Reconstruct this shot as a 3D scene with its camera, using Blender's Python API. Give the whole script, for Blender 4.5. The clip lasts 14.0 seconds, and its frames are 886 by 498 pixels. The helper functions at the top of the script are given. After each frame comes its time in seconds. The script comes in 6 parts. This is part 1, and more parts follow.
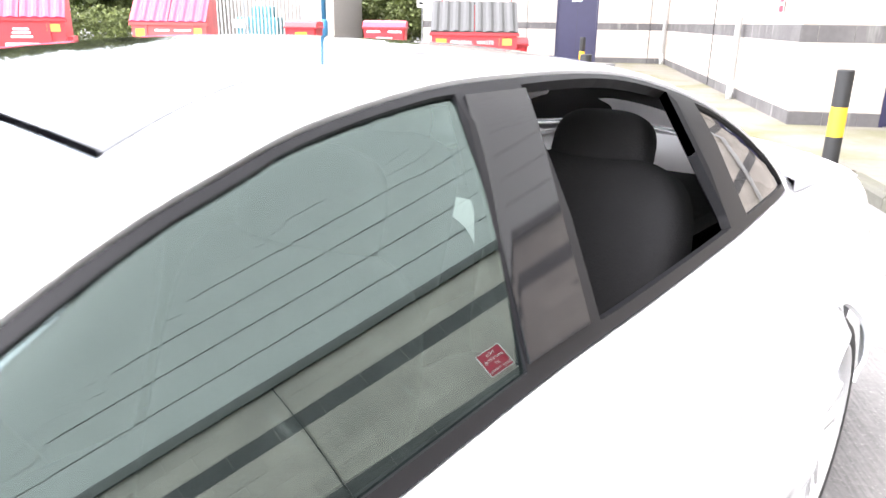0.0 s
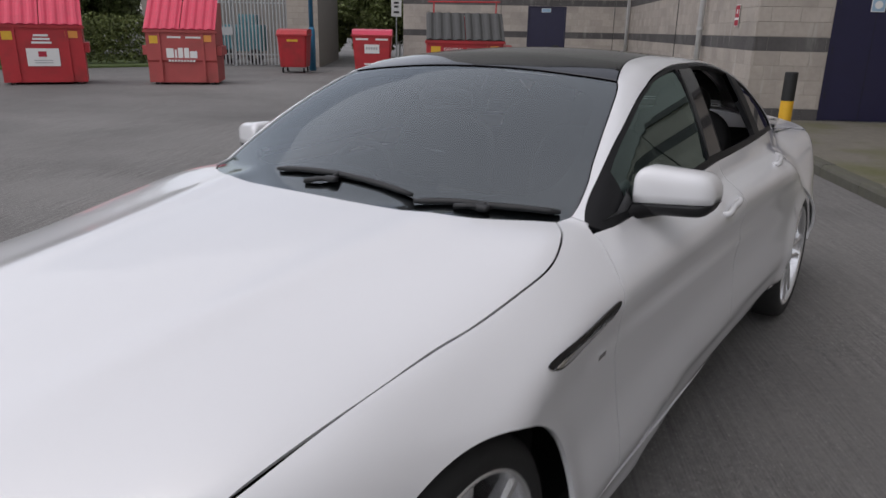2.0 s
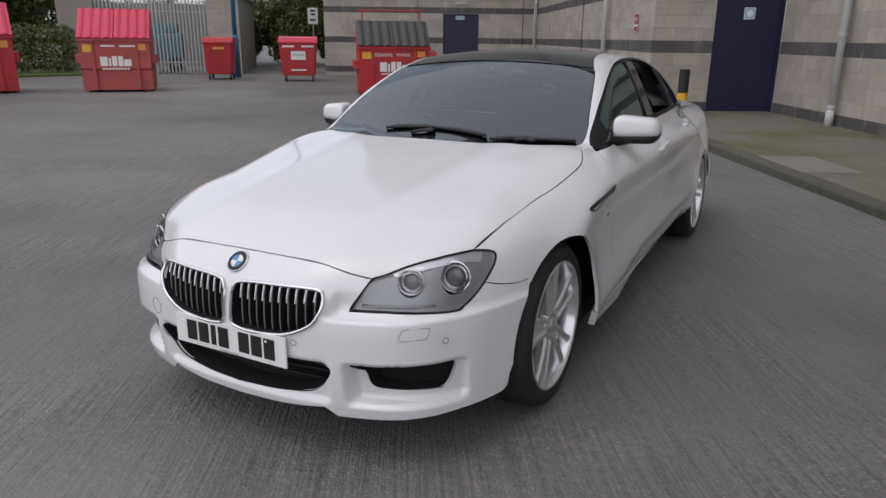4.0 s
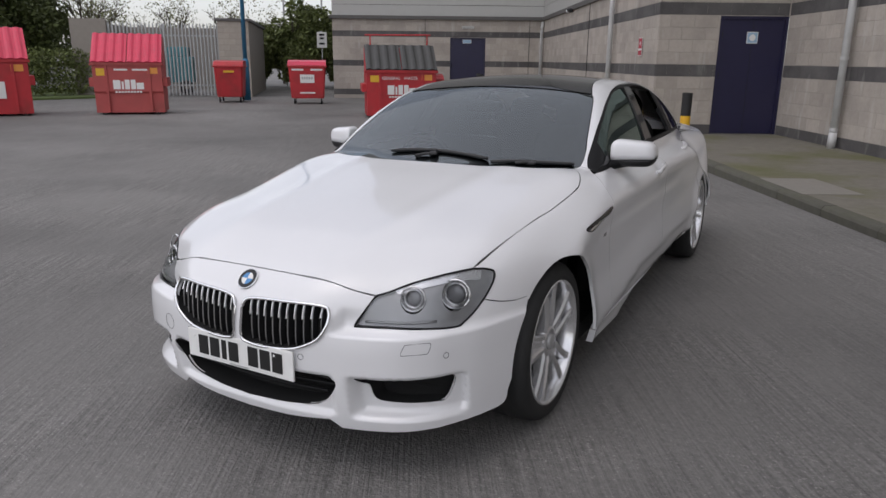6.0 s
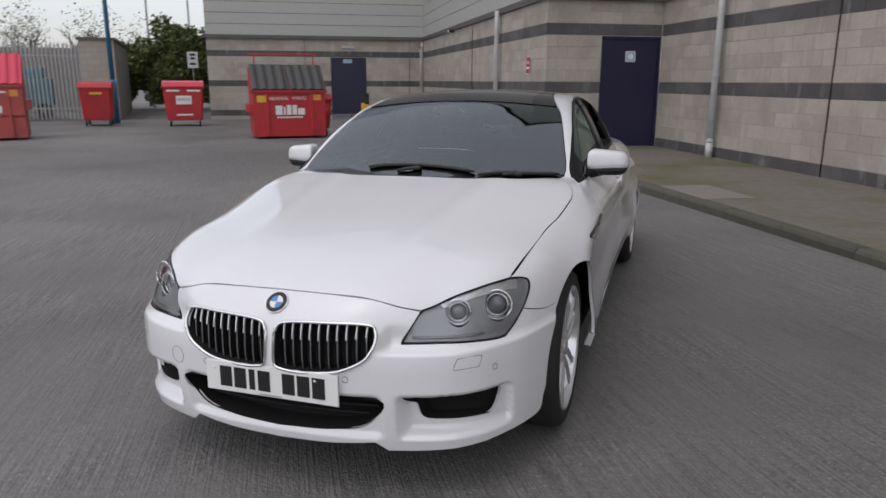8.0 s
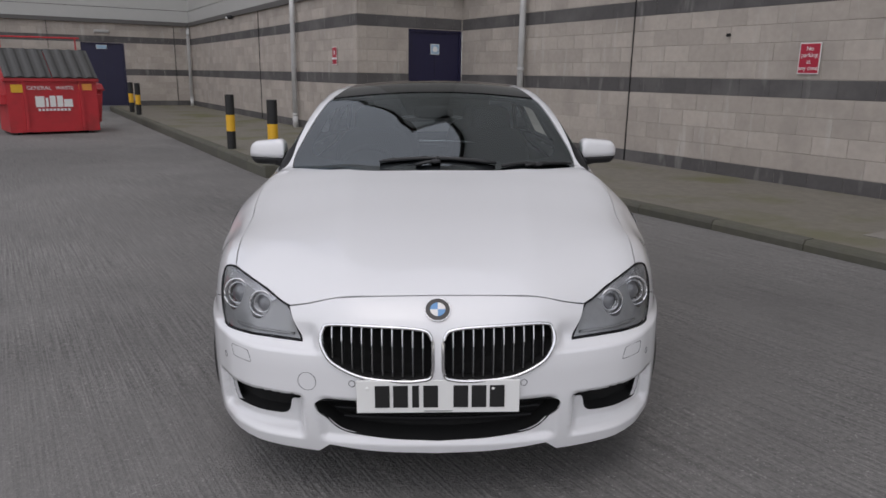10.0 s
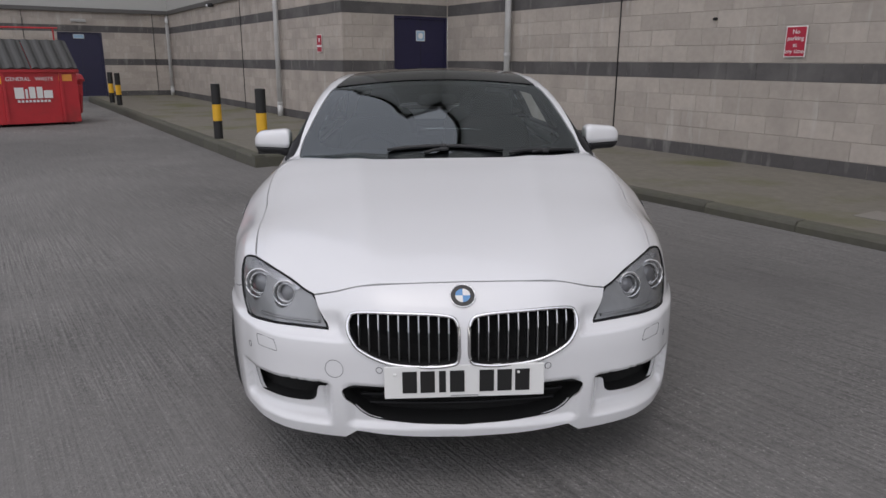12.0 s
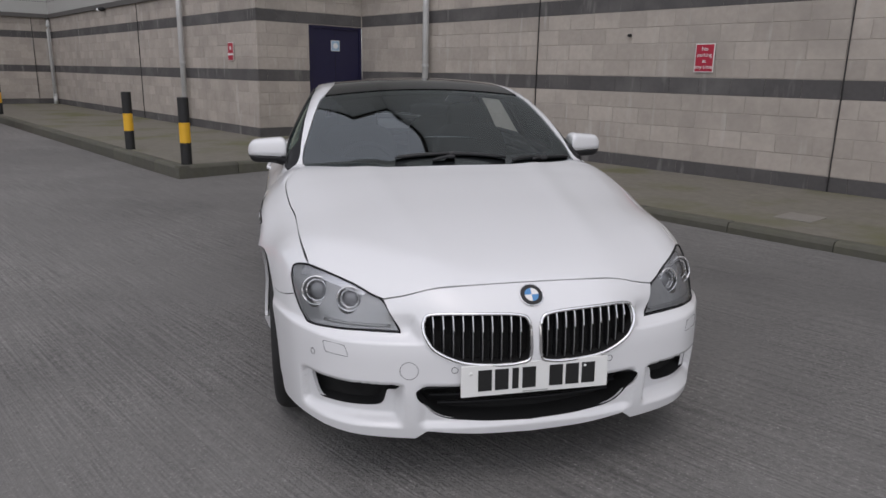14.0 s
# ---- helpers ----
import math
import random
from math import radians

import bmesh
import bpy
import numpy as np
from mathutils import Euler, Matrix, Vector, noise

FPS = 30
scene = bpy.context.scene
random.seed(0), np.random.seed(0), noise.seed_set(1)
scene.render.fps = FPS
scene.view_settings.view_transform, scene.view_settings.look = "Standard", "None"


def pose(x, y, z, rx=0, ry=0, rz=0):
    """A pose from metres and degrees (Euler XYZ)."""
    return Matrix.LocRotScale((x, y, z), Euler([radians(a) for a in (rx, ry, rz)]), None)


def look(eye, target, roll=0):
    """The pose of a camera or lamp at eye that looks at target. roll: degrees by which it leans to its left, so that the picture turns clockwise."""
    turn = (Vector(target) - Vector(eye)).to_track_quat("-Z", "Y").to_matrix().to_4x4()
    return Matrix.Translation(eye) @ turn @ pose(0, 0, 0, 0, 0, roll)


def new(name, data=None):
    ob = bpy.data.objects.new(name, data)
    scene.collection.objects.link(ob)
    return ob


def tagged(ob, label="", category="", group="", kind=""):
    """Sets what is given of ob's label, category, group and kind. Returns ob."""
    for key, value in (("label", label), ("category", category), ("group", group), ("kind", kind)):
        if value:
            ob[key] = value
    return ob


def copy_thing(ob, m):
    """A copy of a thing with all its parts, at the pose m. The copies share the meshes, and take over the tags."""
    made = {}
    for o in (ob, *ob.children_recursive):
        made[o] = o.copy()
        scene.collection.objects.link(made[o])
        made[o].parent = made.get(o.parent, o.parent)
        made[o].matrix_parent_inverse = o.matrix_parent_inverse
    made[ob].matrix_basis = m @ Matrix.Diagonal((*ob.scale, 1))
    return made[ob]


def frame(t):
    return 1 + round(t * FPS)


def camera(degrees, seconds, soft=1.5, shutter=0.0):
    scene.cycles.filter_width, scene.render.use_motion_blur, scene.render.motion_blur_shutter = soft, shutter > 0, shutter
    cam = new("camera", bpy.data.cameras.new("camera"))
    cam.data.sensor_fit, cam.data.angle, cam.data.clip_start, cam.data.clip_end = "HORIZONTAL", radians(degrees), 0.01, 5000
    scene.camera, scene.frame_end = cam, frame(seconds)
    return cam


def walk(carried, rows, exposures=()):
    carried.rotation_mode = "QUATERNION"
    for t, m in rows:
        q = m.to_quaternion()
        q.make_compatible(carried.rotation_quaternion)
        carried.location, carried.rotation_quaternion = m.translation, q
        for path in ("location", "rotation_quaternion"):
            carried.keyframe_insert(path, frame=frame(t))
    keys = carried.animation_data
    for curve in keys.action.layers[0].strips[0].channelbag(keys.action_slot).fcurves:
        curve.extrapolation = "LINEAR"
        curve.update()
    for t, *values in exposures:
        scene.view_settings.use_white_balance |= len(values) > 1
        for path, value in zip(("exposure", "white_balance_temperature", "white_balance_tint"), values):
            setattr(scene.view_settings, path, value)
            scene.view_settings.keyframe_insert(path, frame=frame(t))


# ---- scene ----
# ---- camera ----
cam = camera(64.6, 14.0, shutter=0.3)
# The yard falls gently away from the building; car and path were laid out on its slope.
SLOPE = 0.95
LEVEL = Matrix.Rotation(radians(-SLOPE), 4, "Y")
PATH = [
    (0, (1.189, 1.013, 1.405), (-0.065, 2.453, 0.808), 0.0),
    (0.3, (1.264, 0.733, 1.433), (0.012, 2.185, 0.866), 0.8),
    (0.5, (1.302, 0.549, 1.425), (0.032, 1.994, 0.878), 0.9),
    (1, (1.409, 0.062, 1.443), (0.149, 1.511, 0.883), 0.8),
    (1.5, (1.442, -0.449, 1.446), (0.28, 1.077, 0.881), 0.5),
    (2, (1.535, -0.958, 1.436), (0.378, 0.567, 0.857), 0.3),
    (2.5, (1.582, -1.464, 1.413), (0.494, 0.12, 0.857), -1.7),
    (3, (1.679, -1.896, 1.399), (0.594, -0.3, 0.874), -0.5),
    (3.5, (1.733, -2.257, 1.411), (0.731, -0.615, 0.865), -0.4),
    (4, (1.769, -2.494, 1.43), (0.82, -0.826, 0.867), -0.2),
    (4.2, (1.797, -2.533, 1.438), (0.838, -0.858, 0.914), -0.0),
    (6.5, (1.842, -2.577, 1.452), (0.866, -0.906, 0.948), -0.2),
    (7, (1.818, -2.564, 1.446), (0.843, -0.894, 0.936), 0.6),
    (7.5, (1.66, -2.632, 1.434), (0.805, -0.901, 0.911), 2.4),
    (7.7, (1.533, -2.714, 1.431), (0.754, -0.937, 0.945), 1.3),
    (9.8, (0.089, -2.955, 1.421), (0.04, -1.01, 0.956), -0.5),
    (10, (-0.007, -2.948, 1.434), (0.007, -1.007, 0.951), -0.0),
    (10.5, (-0.141, -2.974, 1.441), (-0.068, -1.04, 0.936), -0.6),
    (11, (-0.148, -2.979, 1.441), (-0.069, -1.051, 0.916), -0.3),
    (11.5, (-0.141, -2.98, 1.443), (-0.074, -1.05, 0.923), -0.6),
    (12, (-0.141, -2.974, 1.442), (-0.078, -1.043, 0.923), -0.6),
    (12.5, (-0.15, -2.97, 1.442), (-0.088, -1.039, 0.926), -0.4),
    (13, (-0.258, -2.982, 1.437), (-0.125, -1.051, 0.934), 0.6),
    (13.5, (-0.532, -3.015, 1.446), (-0.251, -1.094, 0.965), -0.3),
    (14, (-0.734, -2.989, 1.438), (-0.366, -1.085, 0.947), 0.2),
]
STOPS = ((0.0, 3.1), (0.2, 2.73), (0.4, 2.33), (0.7, 1.53), (1.0, 0.87), (1.5, 0.28), (2.0, -0.1), (2.5, -0.36), (3.0, -0.31), (4.0, -0.07), (6.5, -0.03), (10.0, -0.15), (14.0, -0.12))
EXPOSURES = [(t, stops, 6500, 14) for t, stops in STOPS]
walk(cam, [(t, LEVEL @ look(eye, target, roll)) for t, eye, target, roll in PATH], EXPOSURES)

# ---- world and sun: a bright overcast day ----
world = bpy.data.worlds.new("overcast")
scene.world = world
world.use_nodes = True
wn, wl = world.node_tree.nodes, world.node_tree.links
sky = wn.new("ShaderNodeTexSky")
sky.sky_type, sky.sun_disc = "NISHITA", False
SUN_UP, SUN_ROUND = 66.0, 200.0
sky.sun_elevation, sky.sun_rotation = radians(SUN_UP), radians(SUN_ROUND)
sky.air_density, sky.dust_density, sky.ozone_density = 1.0, 1.5, 1.0
pale = wn.new("ShaderNodeHueSaturation")
pale.inputs["Saturation"].default_value = 0.32
wl.new(sky.outputs["Color"], pale.inputs["Color"])
wl.new(pale.outputs["Color"], wn["Background"].inputs["Color"])
wn["Background"].inputs["Strength"].default_value = 0.19
sun_data = bpy.data.lights.new("sun", "SUN")
sun_data.energy, sun_data.angle, sun_data.color = 0.75, radians(140), (1.0, 0.96, 0.91)
sun = new("sun", sun_data)
sun.rotation_euler = (radians(90 - SUN_UP), 0, radians(180 - SUN_ROUND))

# ---- materials ----
def material(name, colour, rough=0.6, metal=0.0, vary=0.0, scale=8.0, bump=0.0, bump_scale=60.0, coat=0.0, stain=None, stain_scale=1.2, stain_amount=0.0, island=0.0, sheen=0.5, world_wide=False, streak=None, streak_amount=0.0):
    """A surface with grain and wear at two sizes."""
    m = bpy.data.materials.new(name)
    m.use_nodes = True
    n, l = m.node_tree.nodes, m.node_tree.links
    b = n["Principled BSDF"]
    b.inputs["Roughness"].default_value, b.inputs["Metallic"].default_value = rough, metal
    b.inputs["Coat Weight"].default_value, b.inputs["Coat Roughness"].default_value = coat, 0.03
    b.inputs["Specular IOR Level"].default_value = sheen
    b.inputs["Base Color"].default_value = (*colour, 1)
    place = n.new("ShaderNodeTexCoord").outputs["Object"] if not world_wide else n.new("ShaderNodeNewGeometry").outputs["Position"]
    if vary or stain:
        grain = n.new("ShaderNodeTexNoise")
        grain.inputs["Scale"].default_value, grain.inputs["Detail"].default_value = scale, 8
        l.new(place, grain.inputs["Vector"])
        mix = n.new("ShaderNodeMix")
        mix.data_type = "RGBA"
        mix.inputs["A"].default_value = (*[c * (1 - vary) for c in colour], 1)
        mix.inputs["B"].default_value = (*[min(c * (1 + vary), 1) for c in colour], 1)
        l.new(grain.outputs["Fac"], mix.inputs["Factor"])
        out = mix.outputs["Result"]
        if island:
            info, add = n.new("ShaderNodeObjectInfo"), n.new("ShaderNodeNewGeometry")
            both = n.new("ShaderNodeMath")
            both.operation = "ADD"
            l.new(info.outputs["Random"], both.inputs[0])
            l.new(add.outputs["Random Per Island"], both.inputs[1])
            wrap = n.new("ShaderNodeMath")
            wrap.operation = "FRACT"
            l.new(both.outputs[0], wrap.inputs[0])
            ramp = n.new("ShaderNodeMapRange")
            ramp.inputs["To Min"].default_value, ramp.inputs["To Max"].default_value = 1 - island, 1 + island
            l.new(wrap.outputs[0], ramp.inputs["Value"])
            times = n.new("ShaderNodeVectorMath")
            times.operation = "SCALE"
            l.new(out, times.inputs[0])
            l.new(ramp.outputs["Result"], times.inputs["Scale"])
            out = times.outputs["Vector"]
        if stain:
            blot = n.new("ShaderNodeTexNoise")
            blot.inputs["Scale"].default_value, blot.inputs["Detail"].default_value = stain_scale, 6
            l.new(place, blot.inputs["Vector"])
            ramp = n.new("ShaderNodeMapRange")
            ramp.inputs["From Min"].default_value, ramp.inputs["From Max"].default_value = 0.48, 0.72
            ramp.inputs["To Max"].default_value = stain_amount
            l.new(blot.outputs["Fac"], ramp.inputs["Value"])
            over = n.new("ShaderNodeMix")
            over.data_type = "RGBA"
            l.new(out, over.inputs["A"])
            over.inputs["B"].default_value = (*stain, 1)
            l.new(ramp.outputs["Result"], over.inputs["Factor"])
            out = over.outputs["Result"]
        if streak:
            stretch, run, gate, wet = n.new("ShaderNodeMapping"), n.new("ShaderNodeTexNoise"), n.new("ShaderNodeMapRange"), n.new("ShaderNodeMix")
            stretch.inputs["Scale"].default_value = (5.0, 5.0, 0.9)
            l.new(place, stretch.inputs["Vector"])
            l.new(stretch.outputs["Vector"], run.inputs["Vector"])
            run.inputs["Scale"].default_value, run.inputs["Detail"].default_value = 1.1, 7
            gate.inputs["From Min"].default_value, gate.inputs["From Max"].default_value, gate.inputs["To Max"].default_value = 0.60, 0.78, streak_amount
            l.new(run.outputs["Fac"], gate.inputs["Value"])
            wet.data_type = "RGBA"
            l.new(out, wet.inputs["A"])
            wet.inputs["B"].default_value = (*streak, 1)
            l.new(gate.outputs["Result"], wet.inputs["Factor"])
            out = wet.outputs["Result"]
        l.new(out, b.inputs["Base Color"])
    if bump:
        rough_noise = n.new("ShaderNodeTexNoise")
        rough_noise.inputs["Scale"].default_value, rough_noise.inputs["Detail"].default_value = bump_scale, 6
        l.new(place, rough_noise.inputs["Vector"])
        node = n.new("ShaderNodeBump")
        node.inputs["Strength"].default_value, node.inputs["Distance"].default_value = bump, 0.01
        l.new(rough_noise.outputs["Fac"], node.inputs["Height"])
        l.new(node.outputs["Normal"], b.inputs["Normal"])
    return m


def glass_material(name, tint, rough=0.0, index=1.5, sheen=(1, 1, 1)):
    """A thin tinted pane: it lets light straight through and reflects as glass does."""
    m = bpy.data.materials.new(name)
    m.use_nodes = True
    n, l = m.node_tree.nodes, m.node_tree.links
    n.remove(n["Principled BSDF"])
    clear, gloss, mix, fresnel = n.new("ShaderNodeBsdfTransparent"), n.new("ShaderNodeBsdfGlossy"), n.new("ShaderNodeMixShader"), n.new("ShaderNodeFresnel")
    clear.inputs["Color"].default_value = (*tint, 1)
    gloss.inputs["Roughness"].default_value = rough
    gloss.inputs["Color"].default_value = (*sheen, 1)
    fresnel.inputs["IOR"].default_value = index
    l.new(fresnel.outputs["Fac"], mix.inputs["Fac"])
    l.new(clear.outputs["BSDF"], mix.inputs[1])
    l.new(gloss.outputs["BSDF"], mix.inputs[2])
    l.new(mix.outputs["Shader"], n["Material Output"].inputs["Surface"])
    return m


def ground_material():
    """Brushed concrete: fine tined grooves, pale grit, smoother trowelled and tar-dark patches."""
    m = material("yard concrete", (0.168, 0.162, 0.154), 0.85, vary=0.10, scale=26, bump=0.0, stain=(0.088, 0.085, 0.082), stain_scale=0.5, stain_amount=0.5)
    n, l = m.node_tree.nodes, m.node_tree.links
    b, place = n["Principled BSDF"], next(x for x in n if x.type == "TEX_COORD").outputs["Object"]

    def noise(scale, detail, vector, rough=0.5):
        t = n.new("ShaderNodeTexNoise")
        t.inputs["Scale"].default_value, t.inputs["Detail"].default_value, t.inputs["Roughness"].default_value = scale, detail, rough
        l.new(vector, t.inputs["Vector"])
        return t.outputs["Fac"]

    def ranged(value, lo, hi, low, high):
        r = n.new("ShaderNodeMapRange")
        for key, v in (("From Min", lo), ("From Max", hi), ("To Min", low), ("To Max", high)):
            r.inputs[key].default_value = v
        l.new(value, r.inputs["Value"])
        return r.outputs["Result"]

    def math_node(op, a, c):
        k = n.new("ShaderNodeMath")
        k.operation = op
        l.new(a, k.inputs[0])
        l.new(c, k.inputs[1])
        return k.outputs[0]

    turn, draw = n.new("ShaderNodeMapping"), n.new("ShaderNodeMapping")
    turn.inputs["Rotation"].default_value = (0, 0, radians(-32))
    draw.inputs["Scale"].default_value = (78, 1.6, 1)
    l.new(place, turn.inputs["Vector"])
    l.new(turn.outputs["Vector"], draw.inputs["Vector"])
    brush, grit, coarse, wide, patch = noise(1.0, 3, draw.outputs["Vector"]), noise(85, 2, place), noise(38, 5, place, 0.7), noise(0.16, 5, place), noise(0.75, 4, place, 0.6)
    worn = ranged(patch, 0.40, 0.60, 0.40, 1.0)
    grooves = ranged(brush, 0.32, 0.68, -0.26, 0.26)
    speck = ranged(grit, 0.62, 0.72, 0.0, 0.9)
    mottle = ranged(coarse, 0.30, 0.70, -0.30, 0.30)
    rough_part = math_node("ADD", math_node("ADD", grooves, speck), mottle)
    gain = math_node("MULTIPLY", rough_part, worn)
    one = n.new("ShaderNodeValue")
    one.outputs[0].default_value = 0.98
    gain = math_node("MULTIPLY", math_node("ADD", gain, one.outputs[0]), ranged(wide, 0.36, 0.64, 0.78, 1.20))
    times = n.new("ShaderNodeVectorMath")
    times.operation = "SCALE"
    l.new(b.inputs["Base Color"].links[0].from_socket, times.inputs[0])
    l.new(gain, times.inputs["Scale"])
    l.new(times.outputs["Vector"], b.inputs["Base Color"])
    bump = n.new("ShaderNodeBump")
    bump.inputs["Strength"].default_value, bump.inputs["Distance"].default_value = 0.9, 0.008
    l.new(math_node("MULTIPLY", math_node("ADD", brush, math_node("ADD", coarse, grit)), worn), bump.inputs["Height"])
    l.new(bump.outputs["Normal"], b.inputs["Normal"])
    return m


WHITE = material("white car paint", (0.74, 0.74, 0.75), 0.28, coat=1.0, vary=0.01, scale=3)
BLACK = material("gloss black", (0.006, 0.006, 0.007), 0.05, coat=0.0, vary=0.1, scale=5)
PILLAR = material("pillar film", (0.010, 0.010, 0.011), 0.06, vary=0.1, scale=20)
TRIM = material("dull black rubber trim", (0.009, 0.009, 0.010), 0.5, vary=0.15, scale=40)
for m in (PILLAR, TRIM):
    m.node_tree.nodes["Principled BSDF"].inputs["Specular IOR Level"].default_value = 0.45 if m == PILLAR else 0.22
SATIN = material("satin black trim", (0.012, 0.012, 0.013), 0.42, vary=0.15, scale=40, bump=0.05)
RUBBER = material("tyre rubber", (0.014, 0.014, 0.014), 0.75, vary=0.25, scale=30, bump=0.15, bump_scale=150)
# Near-black stand-in for shade inside gaps and openings; arch linings share it.
VOID = material("dark underside and gap-shade fill", (0.006, 0.006, 0.006), 0.9, vary=0.2, scale=10)
GREY_LINE = material("dark grey line", (0.10, 0.10, 0.105), 0.5, vary=0.1)
CHROME = material("chrome", (0.78, 0.78, 0.79), 0.09, 1.0, vary=0.03, scale=20)
ALLOY = material("silver wheel paint", (0.70, 0.70, 0.71), 0.22, 0.75, vary=0.05, scale=8, coat=0.6)
LENS_GREY = material("lamp housing grey", (0.40, 0.40, 0.40), 0.34, 0.35, vary=0.15, scale=30)
WINDSCREEN = glass_material("windscreen glass", (0.55, 0.62, 0.63), index=2.08, sheen=(0.93, 1.0, 1.04))
PANE = glass_material("tinted green pane", (0.30, 0.39, 0.36), index=2.15, sheen=(0.80, 1.0, 0.95))
DARK_PANE = glass_material("privacy pane", (0.10, 0.11, 0.11), index=1.9)
CLEAR = glass_material("clear lamp cover", (0.93, 0.94, 0.95), index=1.4)
PLATE = material("plate white", (0.78, 0.78, 0.76), 0.4, vary=0.02, scale=20)
INK = material("plate black", (0.01, 0.01, 0.01), 0.5, vary=0.1, scale=20)
LEATHER = material("black leather", (0.018, 0.017, 0.017), 0.8, vary=0.25, scale=12, bump=0.2, bump_scale=180)
BLUE = material("badge blue", (0.05, 0.22, 0.48), 0.25, vary=0.05, coat=0.6)
YARD = ground_material()
BLOCK = material("cream concrete block", (0.405, 0.362, 0.318), 0.9, world_wide=True, streak=(0.52, 0.50, 0.47), streak_amount=0.7, vary=0.14, scale=14, bump=0.35, bump_scale=90, stain=(0.25, 0.225, 0.20), stain_scale=1.6, stain_amount=0.5, island=0.10)
BAND = material("dark grey block", (0.085, 0.080, 0.079), 0.9, world_wide=True, streak=(0.34, 0.33, 0.31), streak_amount=0.6, vary=0.16, scale=18, bump=0.35, bump_scale=90, stain=(0.22, 0.21, 0.2), stain_scale=1.3, stain_amount=0.35, island=0.06)
MORTAR = material("mortar", (0.37, 0.335, 0.295), 0.95, vary=0.15, scale=30, bump=0.2)
PAVING = material("mossy pavement", (0.165, 0.152, 0.124), 0.9, vary=0.30, scale=11, bump=0.35, bump_scale=70, stain=(0.100, 0.102, 0.030), stain_scale=0.75, stain_amount=0.95)
KERB = material("kerb concrete", (0.088, 0.085, 0.068), 0.9, vary=0.2, scale=14, bump=0.3, stain=(0.10, 0.10, 0.06), stain_scale=1.5, stain_amount=0.6, island=0.1)
DOOR_BLUE = material("navy door paint", (0.015, 0.0135, 0.045), 0.45, vary=0.12, scale=6, bump=0.04)
PIPE = material("grey downpipe", (0.50, 0.50, 0.49), 0.45, vary=0.08, scale=7, stain=(0.3, 0.29, 0.27), stain_scale=3, stain_amount=0.4)
CLADDING = material("grey cladding", (0.42, 0.42, 0.40), 0.5, vary=0.05, scale=4)
FASCIA = material("dark fascia", (0.10, 0.095, 0.09), 0.6, vary=0.1, scale=5)
RED = material("red painted steel", (0.47, 0.028, 0.035), 0.5, vary=0.14, scale=5, bump=0.06, stain=(0.20, 0.035, 0.03), stain_scale=2.2, stain_amount=0.5)
FADED = material("faded red steel", (0.42, 0.075, 0.07), 0.6, vary=0.18, scale=5, bump=0.08, stain=(0.25, 0.06, 0.05), stain_scale=2.5, stain_amount=0.6)
RED_LID = material("red plastic lid", (0.62, 0.035, 0.085), 0.42, vary=0.10, scale=6, stain=(0.42, 0.03, 0.06), stain_scale=1.4, stain_amount=0.4)
GREY_LID = material("grey plastic lid", (0.045, 0.045, 0.043), 0.5, vary=0.18, scale=8)
WHITE_PRINT = material("white print", (0.75, 0.74, 0.72), 0.5, vary=0.05, scale=20)
YELLOW = material("yellow sticker", (0.72, 0.42, 0.03), 0.5, vary=0.1, scale=12)
ORANGE = material("orange sticker", (0.75, 0.30, 0.06), 0.5, vary=0.1, scale=12)
SIGN_RED = material("sign red", (0.40, 0.015, 0.04), 0.45, vary=0.08, scale=12)
BOLLARD_YELLOW = material("bollard yellow", (0.72, 0.40, 0.02), 0.55, vary=0.12, scale=9)
BOLLARD_BLACK = material("bollard black", (0.014, 0.014, 0.014), 0.6, vary=0.2, scale=9)
GALVANISED = material("galvanised steel", (0.42, 0.43, 0.43), 0.5, 0.55, vary=0.15, scale=6)
POST_BLUE = material("blue post paint", (0.03, 0.17, 0.30), 0.5, vary=0.12, scale=6)
SHED_WALL = material("grey brown shed block", (0.27, 0.245, 0.215), 0.9, vary=0.12, scale=6, bump=0.2)
TEAL = material("teal machine paint", (0.06, 0.24, 0.28), 0.5, vary=0.2, scale=4)
BARK = material("grey bark", (0.09, 0.075, 0.06), 0.9, vary=0.3, scale=15, bump=0.5)
LEAF_PALE = material("young leaves", (0.17, 0.18, 0.08), 0.7, vary=0.3, scale=1.2, island=0.3)
LEAF = material("hedge leaves", (0.115, 0.140, 0.040), 0.7, vary=0.45, scale=1.2, island=0.4)
LEAF_DARK = material("evergreen leaves", (0.085, 0.105, 0.032), 0.7, vary=0.45, scale=1.2, island=0.4)
GRASS = material("rough grass", (0.085, 0.12, 0.035), 0.9, vary=0.35, scale=3, bump=0.4)

BRIGHT = material("satin chrome", (0.80, 0.80, 0.81), 0.32, 1.0, vary=0.03, scale=20)
SLAT_GREY = material("grey slat", (0.44, 0.44, 0.44), 0.32, 0.9, vary=0.1, scale=30)
LAMP_WHITE = material("clear lamp plastic", (0.75, 0.76, 0.78), 0.12, vary=0.04, scale=40, coat=0.5)
PROJECTOR = material("projector glass", (0.22, 0.22, 0.23), 0.08, vary=0.1, scale=10, coat=1.0)
MIRROR = material("mirror", (0.85, 0.86, 0.87), 0.02, 1.0, vary=0.01)
HEADLINING = material("grey roof lining", (0.13, 0.125, 0.12), 0.9, vary=0.1, scale=60)
TAIL_RED = material("tail lamp red", (0.30, 0.01, 0.012), 0.12, vary=0.1, scale=20, coat=0.6)
TEAL_PALE = material("pale blue print", (0.30, 0.45, 0.58), 0.5, vary=0.08, scale=20)
